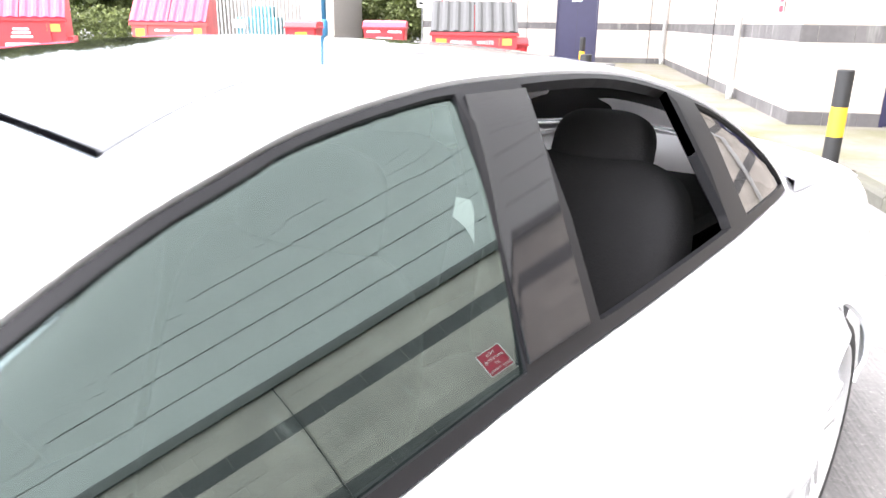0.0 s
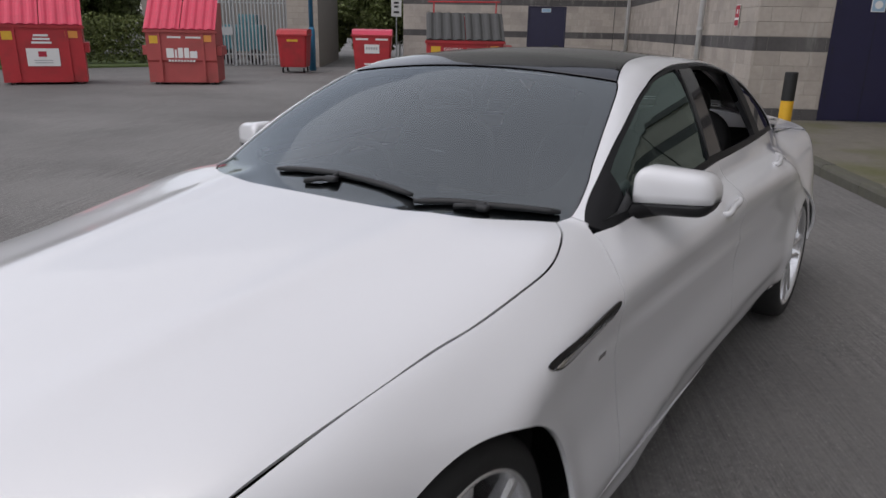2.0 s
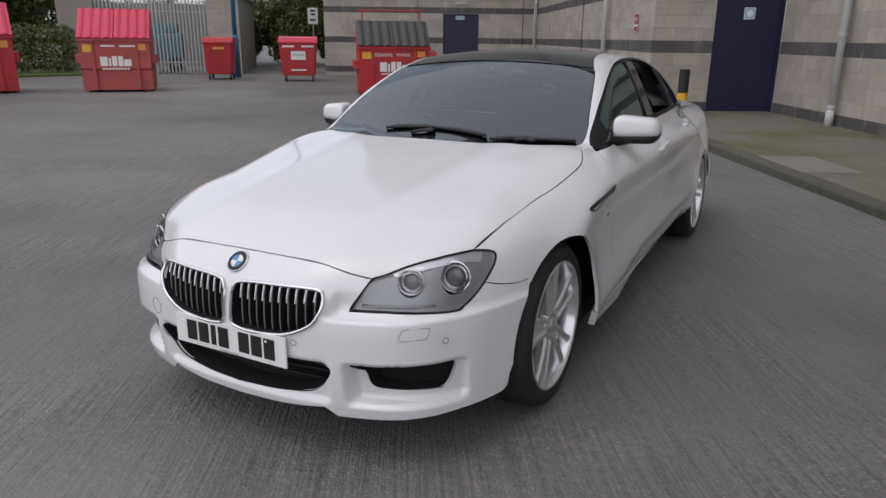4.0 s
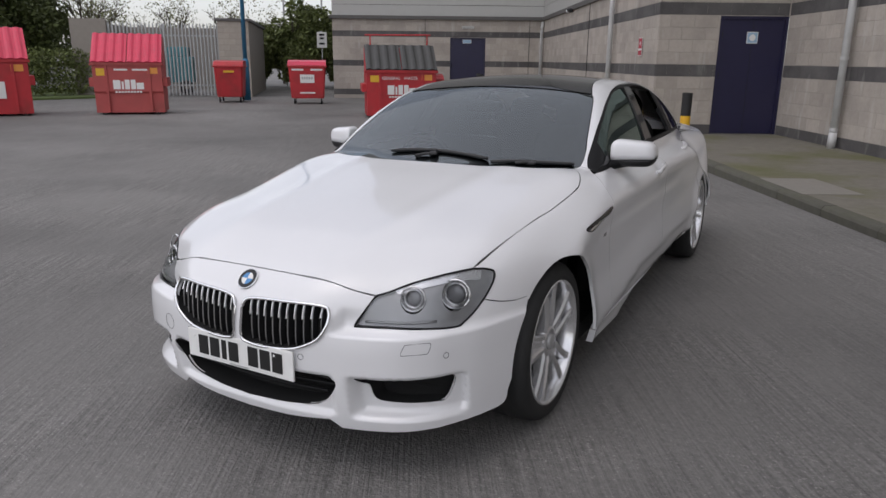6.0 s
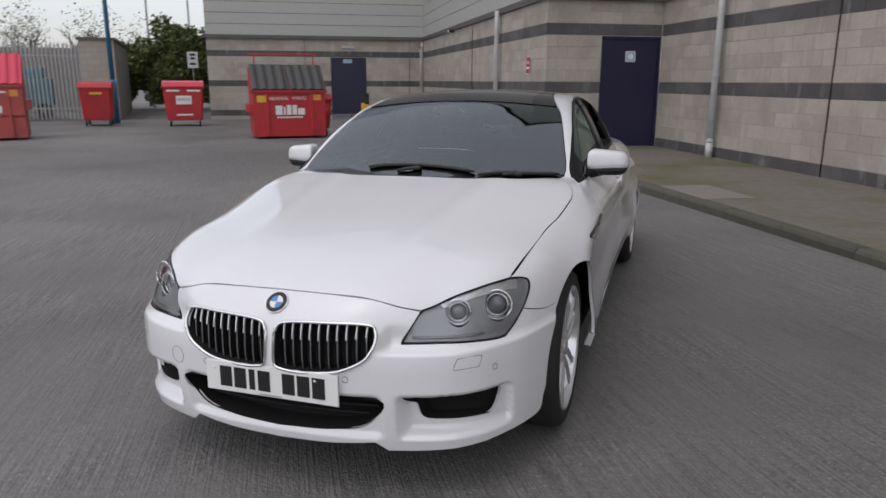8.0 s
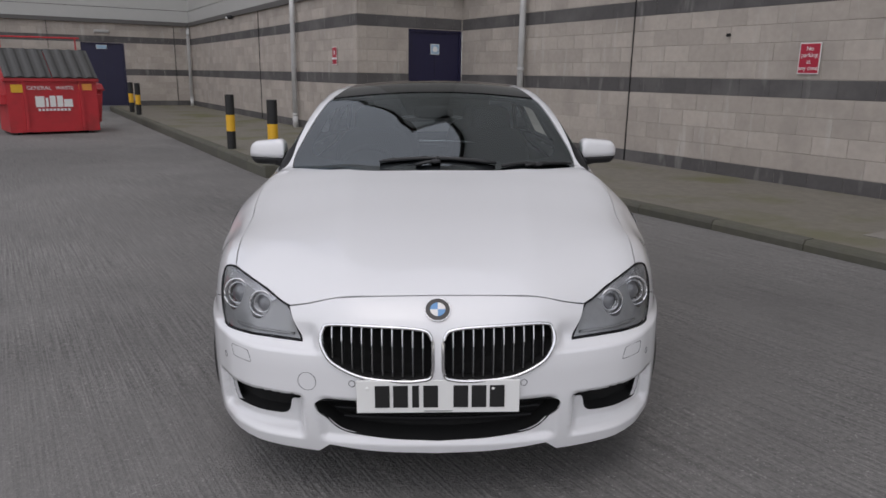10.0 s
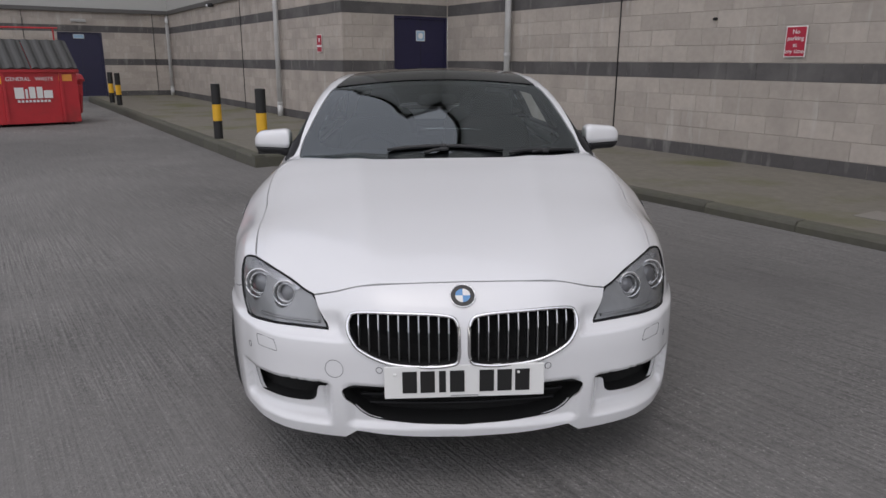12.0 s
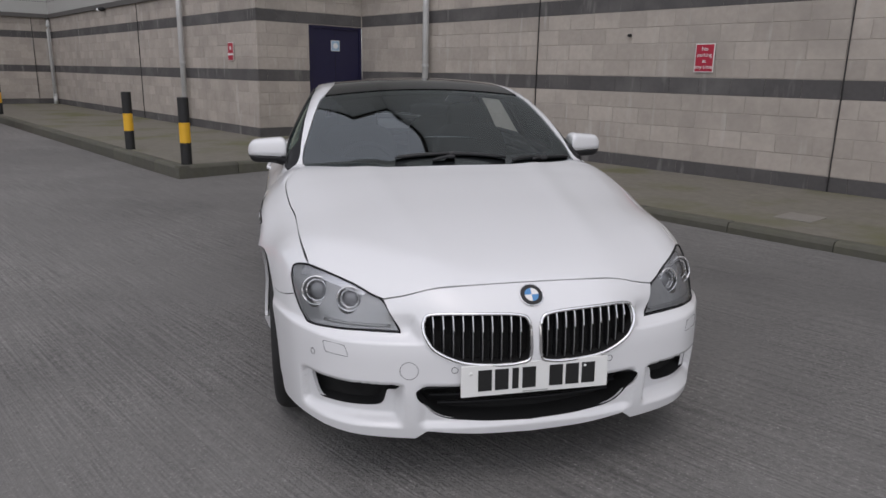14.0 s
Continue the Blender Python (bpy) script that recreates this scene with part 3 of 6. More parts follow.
def skin(outline, way, holes=(), gap=0.002, res=0.03, thick=0.014, inset=0.0, out=0.0):
    """Vertices, faces and loop normals of a piece of the shell."""
    from mathutils.geometry import delaunay_2d_cdt
    loops = [shrunk(thinned(to_flat(np.asarray(outline), way), 0.004), gap)]
    loops += [shrunk(thinned(to_flat(np.asarray(h), way), 0.004), -gap) for h in holes]
    lo, hi = loops[0].min(0), loops[0].max(0)
    gx, gy = np.meshgrid(np.arange(lo[0], hi[0], res), np.arange(lo[1], hi[1], res))
    gx = gx + 0.5 * res * (np.arange(gx.shape[0]) % 2)[:, None]
    g = np.stack([gx.ravel(), gy.ravel()], -1)
    ok = inside(g, loops[0])
    for h in loops[1:]:
        ok &= ~inside(g, h)
    g = g[ok]
    rim = np.concatenate(loops)
    far = np.ones(len(g), bool)
    for p in rim:
        far &= np.sum((g - p) ** 2, 1) > (0.45 * res) ** 2
    pts = np.concatenate([rim, g[far]]) if len(g) else rim
    edges, start = [], 0
    for h in loops:
        edges += [(start + k, start + (k + 1) % len(h)) for k in range(len(h))]
        start += len(h)
    verts, _, faces, *_ = delaunay_2d_cdt([Vector(p) for p in pts], edges, [], 0, 1e-6)
    flat = np.array([tuple(v) for v in verts])
    tri = np.array([f[:3] for f in faces])
    mid = flat[tri].mean(1)
    ok = inside(mid, loops[0])
    for h in loops[1:]:
        ok &= ~inside(mid, h)
    tri = tri[ok]
    p = cast(*rays(flat, way), 2.6, inset)
    n = normal_at(p)
    p = p + out * n
    face_way = np.cross(p[tri[:, 1]] - p[tri[:, 0]], p[tri[:, 2]] - p[tri[:, 0]])
    flip = np.sum(face_way * n[tri].mean(1), 1) < 0
    tri[flip] = tri[flip][:, ::-1]
    count = {}
    for a, b, c in tri:
        for e in ((a, b), (b, c), (c, a)):
            count[e] = 1
    border = [e for e in count if (e[1], e[0]) not in count]
    used = sorted({v for e in border for v in e})
    base, index = len(p), {v: k for k, v in enumerate(used)}
    p_all = np.concatenate([p, p[used], p[used] - thick * n[used]])
    quads = [(base + index[b], base + index[a], base + len(used) + index[a], base + len(used) + index[b]) for a, b in border]
    return p_all, [tuple(t) for t in tri] + quads, n


def panel(name, outline, way, mat, parent, holes=(), label="", mirror=False, far=False, **options):
    """One body panel as a mesh object, or a left and right pair."""
    p, faces, n = skin(outline, way, holes, **options)
    made = []
    for side in ((1, -1) if mirror else (-1,) if far else (1,)):
        me = bpy.data.meshes.new(name)
        q = p * (side, 1, 1)
        me.from_pydata(q.tolist(), [], [f if side > 0 else f[::-1] for f in faces])
        me.update()
        me.materials.append(mat)
        me.polygons.foreach_set("use_smooth", [True] * len(me.polygons))
        normals = []
        for poly in me.polygons:
            for v in poly.vertices:
                normals.append(tuple(n[v] * (side, 1, 1)) if v < len(n) else tuple(poly.normal))
        me.normals_split_custom_set(normals)
        ob = new(name, me)
        ob.parent = parent
        if label:
            ob["label"] = label
        made.append(ob)
    return made


def paired(name, bm, mat, parent, label="", smooth=True):
    """A part on the car's left side and its mirror image."""
    a = part(name, bm, mat, parent, label, smooth)
    me = a.data.copy()
    me.transform(Matrix.Diagonal((-1, 1, 1, 1)))
    me.flip_normals()
    b = new(name, me)
    b.parent = parent
    if label:
        b["label"] = label
    return a, b


# ---- the car ----
CAR_AT = LEVEL @ Matrix.Translation((-0.008, -0.85, 0)) @ Matrix.Rotation(radians(0.7), 4, "Z") @ Matrix.Translation((0, 0.85, 0))
car = thing("car", CAR_AT, "white four-door coupe with black roof parked on the yard", "car")

HOOD_FRONT = arc(from_top((0.0, -0.776), (0.2, -0.774), (0.33, -0.763), (0.42, -0.746), (0.493, -0.719)), 24)
LAMP_TOP = arc(from_top((0.493, -0.719), (0.53, -0.688), (0.594, -0.626), (0.675, -0.540), (0.736, -0.455)), 20)
HOOD_SIDE = arc(from_top((0.736, -0.455), (0.764, -0.25), (0.779, 0.0), (0.800, 0.14), (0.815, 0.30), (0.818, 0.41), (0.803, 0.49), (0.765, 0.58), (0.718, 0.636)), 64)
HOOD_REAR = arc(from_top((0.718, 0.636), (0.585, 0.540), (0.417, 0.474), (0.20, 0.452), (0.0, 0.446)), 24)
LAMP_SIDE = from_side((-0.396, 0.733), (-0.413, 0.706), (-0.446, 0.676), (-0.475, 0.651), (-0.522, 0.614), (-0.562, 0.588))
LAMP_REST = arc(np.concatenate([from_top((0.736, -0.455), (0.768, -0.415)), LAMP_SIDE, from_front((0.742, 0.577), (0.68, 0.581), (0.56, 0.587), (0.443, 0.585))]), 48)
LAMP_INNER = arc(np.concatenate([from_front((0.443, 0.585), (0.458, 0.617)), from_top((0.493, -0.719),)]), 12)
flipped = np.array([-1.0, 1, 1])


def both(line):
    """A line from the middle outwards, continued on the other side."""
    return np.concatenate([(line * flipped)[::-1], line[1:]])


half = np.concatenate([HOOD_FRONT, LAMP_TOP[1:], HOOD_SIDE[1:], HOOD_REAR[1:]])
panel("bonnet", np.concatenate([half, (half * flipped)[::-1][1:-1]]), "top", WHITE, car, gap=0.0025, res=0.026)

SEAM = arc(np.concatenate([LAMP_SIDE[3:4], from_side((-0.41, 0.630), (-0.33, 0.616), (-0.256, 0.618))]), 14)
HUB_Z, ARCH = 0.338, 0.370


def arch_line(y0, a, b, n=36, r=ARCH):
    return from_side(*[(y0 - r * math.cos(radians(t)), HUB_Z + r * math.sin(radians(t))) for t in np.linspace(a, b, n)])


DOOR_FRONT = arc(np.concatenate([from_side((0.672, 0.948), (0.668, 0.930), (0.645, 0.893), (0.624, 0.859), (0.600, 0.800), (0.594, 0.74), (0.610, 0.64), (0.648, 0.52), (0.668, 0.40), (0.672, 0.275))]), 30)
COWL_LINK = arc(np.concatenate([from_top((0.733, 0.692), (0.785, 0.697)), from_side((0.692, 0.965),)]), 10)
arch_front = arch_line(0, 45, 189, 40)
fender = np.concatenate([HOOD_SIDE, COWL_LINK, DOOR_FRONT, arch_front[::-1], SEAM[::-1][1:-1], LAMP_SIDE[3::-1], from_top((0.768, -0.415),)])
panel("front_wing", fender, "radial", WHITE, car, mirror=True, res=0.03)

# front bumper with its openings
LIP = arc(np.concatenate([from_side((-0.385, 0.29), (-0.405, 0.232)), from_front((0.80, 0.222), (0.62, 0.208), (0.40, 0.203))]), 20)
LIP_MID = arc(from_front((0.36, 0.236), (0.2, 0.222), (0.0, 0.216)), 14)
arch_low = arch_line(0, -6, 45, 16)
bump_half = np.concatenate([HOOD_FRONT, LAMP_INNER[::-1][1:], LAMP_REST[::-1][1:25], SEAM[1:], arch_low[::-1][1:-1], LIP, LIP_MID])
KIDNEY = ring(from_front((0.376, 0.612), (0.370, 0.638), (0.345, 0.656), (0.213, 0.660), (0.06, 0.652), (0.022, 0.630), (0.016, 0.57), (0.02, 0.508), (0.05, 0.492), (0.126, 0.488), (0.245, 0.500), (0.333, 0.538), (0.366, 0.578)), 78)
INTAKE_HALF = arc(from_front((0.0, 0.418), (0.28, 0.410), (0.396, 0.398), (0.372, 0.340), (0.31, 0.287), (0.18, 0.270), (0.0, 0.264)), 48)
FOG = ring(from_front((0.462, 0.409), (0.58, 0.411), (0.70, 0.406), (0.728, 0.402), (0.738, 0.386), (0.730, 0.345), (0.718, 0.314), (0.70, 0.304), (0.62, 0.307), (0.545, 0.311), (0.515, 0.318), (0.502, 0.335), (0.495, 0.366), (0.486, 0.377), (0.464, 0.382)), 75)
intake = np.concatenate([INTAKE_HALF, (INTAKE_HALF * flipped)[::-1][1:-1]])
panel("front_bumper", np.concatenate([bump_half, (bump_half * flipped)[::-1][1:-1]]), "wrap", WHITE, car, gap=0.0015, res=0.0125, thick=0.012,
      holes=[KIDNEY, (KIDNEY * flipped)[::-1], intake, FOG, (FOG * flipped)[::-1]])

# doors, sill, rear quarter
BELT = curve((0.66, 0.947), (0.85, 0.957), (1.2, 0.972), (1.84, 1.000), (2.5, 1.003), (3.06, 0.985))


def belt_line(a, b, n=24):
    return from_side(*[(y, float(BELT(y))) for y in np.linspace(a, b, n)])


SPLIT = arc(from_side((1.735, 0.998), (1.73, 0.8), (1.72, 0.5), (1.70, 0.262)), 20)
panel("front_door", np.concatenate([DOOR_FRONT, arc(from_side((0.672, 0.275), (1.2, 0.262), (1.70, 0.262)), 20)[1:-1], SPLIT[::-1], belt_line(0.668, 1.735)[::-1][1:-1]]), "radial", WHITE, car, mirror=True)
REAR_CUT = arc(from_side((2.78, 0.997), (2.76, 0.90), (2.72, 0.78), (2.64, 0.69)), 16)
arch_rear_low = arch_line(2.968, -7, 44, 16, 0.367)
panel("rear_door", np.concatenate([SPLIT, arc(from_side((1.70, 0.262), (2.2, 0.270), (2.57, 0.285)), 16)[1:-1], arch_rear_low, REAR_CUT[::-1], belt_line(1.735, 2.78)[::-1][1:-1]]), "radial", WHITE, car, mirror=True)
sill = np.concatenate([arc(from_side((0.368, 0.275), (0.66, 0.269), (1.70, 0.256), (2.59, 0.280)), 30), arc(from_side((2.61, 0.215), (1.7, 0.185), (0.8, 0.186), (0.385, 0.205)), 30)])
panel("sill", sill, "radial", WHITE, car, mirror=True, out=0.004, thick=0.03)

# upper side frame: pillar, roof rail and rear quarter in one piece
GLASS_SIDE = arc(from_top((0.733, 0.692), (0.732, 0.74), (0.721, 0.81), (0.703, 0.873), (0.672, 1.0), (0.650, 1.09), (0.614, 1.22), (0.588, 1.275)), 32)
RAIL = arc(from_top((0.588, 1.275), (0.550, 1.39), (0.519, 1.52), (0.503, 1.65), (0.490, 1.9), (0.480, 2.3), (0.465, 2.62)), 30)
BACK_SIDE = arc(from_top((0.465, 2.62), (0.455, 2.95), (0.36, 3.38)), 16)
DECK = arc(from_top((0.36, 3.38), (0.60, 3.50), (0.72, 3.72), (0.735, 3.95)), 16)
TAIL_CUT = arc(from_side((3.90, 0.93), (3.84, 0.80), (3.74, 0.70), (3.55, 0.66), (3.335, 0.40)), 16)
DLO_TOP = arc(from_side((0.692, 0.965), (0.756, 1.008), (0.84, 1.062), (0.956, 1.128), (1.06, 1.178), (1.23, 1.248), (1.34, 1.281), (1.47, 1.312), (1.68, 1.337), (1.88, 1.342), (2.2, 1.332), (2.52, 1.270), (2.80, 1.172), (2.98, 1.065), (3.06, 0.985)), 70)
frame_line = np.concatenate([GLASS_SIDE, RAIL[1:], BACK_SIDE[1:], DECK[1:], TAIL_CUT, arch_line(2.968, 44, 178, 34, 0.367)[::-1], REAR_CUT[::-1], belt_line(2.78, 3.06, 8)[1:], DLO_TOP[::-1][1:], COWL_LINK[::-1][1:-1]])
panel("side_frame", frame_line, "radial", WHITE, car, mirror=True, gap=0.0015, res=0.028)

# glass, trim and roof
DLO = np.concatenate([DLO_TOP, belt_line(0.668, 3.06, 50)[::-1][1:-1]])


def glass_loop(lo, hi, inset_top=0.010, inset_low=0.022):
    """An opening in the side glass between two leaning lines (y at the belt, y at the top)."""
    yz = DLO_TOP[:, 1:]
    keep = []
    for y, z in yz:
        low = float(BELT(y))
        f = (z - 0.98) / 0.35
        a, b = lo[0] + (lo[1] - lo[0]) * f, hi[0] + (hi[1] - hi[0]) * f
        if a <= y <= b:
            keep.append((y, z))
    top = [(y + 0.004 * (1 if y < 1.4 else -1 if y > 2.3 else 0), z - inset_top) for y, z in keep if z - inset_top > float(BELT(y)) + inset_low + 0.02]
    y1, y0 = hi[0], lo[0]
    y0, y1 = max(y0, top[0][0] - 0.05), min(y1, top[-1][0] + 0.03)
    low = [(y, float(BELT(y)) + inset_low) for y in np.linspace(y1, y0, 16)]
    return from_side(*top, *low)


FRONT_GLASS = glass_loop((0.865, 0.865), (1.640, 1.73))
REAR_GLASS = glass_loop((1.80, 1.875), (2.515, 2.44))
QUARTER_GLASS = glass_loop((2.55, 2.475), (3.1, 3.1))
panel("window_surround", DLO, "radial", TRIM, car, holes=[FRONT_GLASS, REAR_GLASS, QUARTER_GLASS], mirror=True, inset=0.004, res=0.03, thick=0.02, gap=0.001, label="satin black window surround")
panel("front_side_window", FRONT_GLASS, "radial", PANE, car, mirror=True, inset=0.010, res=0.022, thick=0.003, gap=-0.006, label="green tinted side glass")
panel("rear_side_window", REAR_GLASS, "radial", DARK_PANE, car, far=True, inset=0.010, res=0.025, thick=0.003, gap=-0.006, label="dark closed rear side glass")
panel("quarter_window", QUARTER_GLASS, "radial", DARK_PANE, car, mirror=True, inset=0.010, res=0.025, thick=0.003, gap=-0.006, label="dark rear quarter glass")
panel("pillar_cover", from_side((1.645, 1.022), (1.797, 1.024), (1.876, 1.324), (1.730, 1.324)), "radial", PILLAR, car, mirror=True, inset=-0.001, thick=0.008, res=0.03, gap=0.001, label="gloss black pillar cover")

GLASS_TOP = arc(from_top((0.588, 1.275), (0.50, 1.270), (0.36, 1.264), (0.0, 1.258)), 20)
screen_half = np.concatenate([GLASS_TOP[::-1], GLASS_SIDE[::-1][1:], HOOD_REAR])
screen = np.concatenate([screen_half, (screen_half * flipped)[::-1][1:-1]])
CLEAR_HALF = arc(from_top((0.0, 1.205), (0.34, 1.205), (0.545, 1.165), (0.612, 0.99), (0.642, 0.84), (0.59, 0.72), (0.36, 0.618), (0.0, 0.572)), 60)
clear_loop = np.concatenate([CLEAR_HALF, (CLEAR_HALF * flipped)[::-1][1:-1]])
panel("windscreen_border", screen, "top", TRIM, car, holes=[clear_loop], inset=0.012, gap=0.003, thick=0.002, res=0.03, label="black printed windscreen border")
panel("windscreen", screen, "top", WINDSCREEN, car, inset=0.004, gap=0.003, thick=0.004, res=0.03, label="tinted windscreen reflecting the sky")
roof_half = np.concatenate([GLASS_TOP[::-1], RAIL[1:], arc(from_top((0.465, 2.62), (0.3, 2.66), (0.0, 2.675)), 12)[1:]])
panel("roof", np.concatenate([roof_half, (roof_half * flipped)[::-1][1:-1]]), "top", BLACK, car, gap=0.003, res=0.035, label="gloss black roof")
back_half = np.concatenate([arc(from_top((0.0, 2.675), (0.3, 2.66), (0.465, 2.62)), 12), BACK_SIDE[1:], arc(from_top((0.36, 3.38), (0.25, 3.42), (0.0, 3.43)), 12)[1:]])
panel("rear_window", np.concatenate([back_half, (back_half * flipped)[::-1][1:-1]]), "top", DARK_PANE, car, gap=0.003, res=0.05, inset=0.004, thick=0.004, label="dark rear window")
boot_half = np.concatenate([arc(from_top((0.0, 3.43), (0.25, 3.42), (0.36, 3.38)), 12), DECK[1:], from_top((0.4, 3.985), (0.0, 4.01))])
panel("boot_lid", np.concatenate([boot_half, (boot_half * flipped)[::-1][1:-1]]), "top", WHITE, car, res=0.04)


def rear_end():
    """Tail: lamps, boot face and bumper in one coarse loft behind the quarters."""
    def line(z, wide):
        q = [(x, z) for x in np.linspace(-wide, wide, 41)]
        eye = np.array([(x, 5.2, z) for x, z in q])
        return cast(eye, np.array([0, -1.0, 0]), 2.0)
    for name, levels, mat, label in (("boot_face", np.linspace(0.70, 0.985, 9), WHITE, ""), ("rear_bumper", np.linspace(0.24, 0.695, 12), WHITE, "")):
        rows = [line(z, 0.80 if z < 0.7 else 0.70) for z in levels]
        bm = bmesh.new()
        vs = [[bm.verts.new(p) for p in r] for r in rows]
        for a, b in zip(vs, vs[1:]):
            for k in range(40):
                bm.faces.new((a[k], b[k], b[k + 1], a[k + 1]))
        bmesh.ops.recalc_face_normals(bm, faces=bm.faces[:])
        part(name, bm, mat, car, label, True)


rear_end()


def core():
    """A dark inner body; its near-black fill paints shade into every gap."""
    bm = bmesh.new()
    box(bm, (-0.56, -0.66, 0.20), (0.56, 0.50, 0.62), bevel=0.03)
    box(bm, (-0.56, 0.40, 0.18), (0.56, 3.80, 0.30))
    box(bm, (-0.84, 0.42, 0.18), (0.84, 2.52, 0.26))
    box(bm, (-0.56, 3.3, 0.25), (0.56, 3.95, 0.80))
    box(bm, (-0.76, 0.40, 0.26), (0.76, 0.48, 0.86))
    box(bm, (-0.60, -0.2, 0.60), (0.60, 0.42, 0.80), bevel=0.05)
    part("shade_core", bm, VOID, car, "dark underside and gap-shade fill")
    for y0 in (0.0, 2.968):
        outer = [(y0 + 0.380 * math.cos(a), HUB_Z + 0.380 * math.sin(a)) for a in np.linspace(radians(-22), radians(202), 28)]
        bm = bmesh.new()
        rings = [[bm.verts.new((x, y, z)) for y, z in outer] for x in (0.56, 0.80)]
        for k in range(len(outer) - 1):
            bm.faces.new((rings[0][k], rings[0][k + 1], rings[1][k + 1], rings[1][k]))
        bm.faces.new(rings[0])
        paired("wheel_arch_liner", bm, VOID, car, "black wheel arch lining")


core()

# ---- car details ----
def lathe(bm, profile, sides=48, at=(0, 0, 0), start=0.0, end=2 * math.pi):
    """A profile of (x, r) turned round the x axis."""
    at = Vector(at)
    full = end - start > 6.28
    rings = []
    for x, r in profile:
        rings.append([bm.verts.new(at + Vector((x, r * math.cos(a), r * math.sin(a)))) for a in (start + (end - start) * k / sides for k in range(sides if full else sides + 1))])
    for a, b in zip(rings, rings[1:]):
        for k in range(len(a) if full else len(a) - 1):
            j = (k + 1) % len(a)
            bm.faces.new((a[k], b[k], b[j], a[j]))
    return bm


def rounded(bm, mid, radii, e=0.55, nu=28, nv=18):
    """A rounded block, between a box and an ellipsoid."""
    def s(v):
        return math.copysign(abs(v) ** e, v)
    rows = []
    for i in range(1, nv):
        v = math.pi * (i / nv - 0.5)
        rows.append([bm.verts.new((mid[0] + radii[0] * s(math.cos(v)) * s(math.cos(u)), mid[1] + radii[1] * s(math.cos(v)) * s(math.sin(u)), mid[2] + radii[2] * s(math.sin(v))))
                     for u in (2 * math.pi * k / nu for k in range(nu))])
    ends = [bm.verts.new((mid[0], mid[1], mid[2] - radii[2])), bm.verts.new((mid[0], mid[1], mid[2] + radii[2]))]
    for a, b in zip(rows, rows[1:]):
        for k in range(nu):
            bm.faces.new((a[k], a[(k + 1) % nu], b[(k + 1) % nu], b[k]))
    for k in range(nu):
        bm.faces.new((ends[0], rows[0][(k + 1) % nu], rows[0][k]))
        bm.faces.new((ends[1], rows[-1][k], rows[-1][(k + 1) % nu]))
    return bm


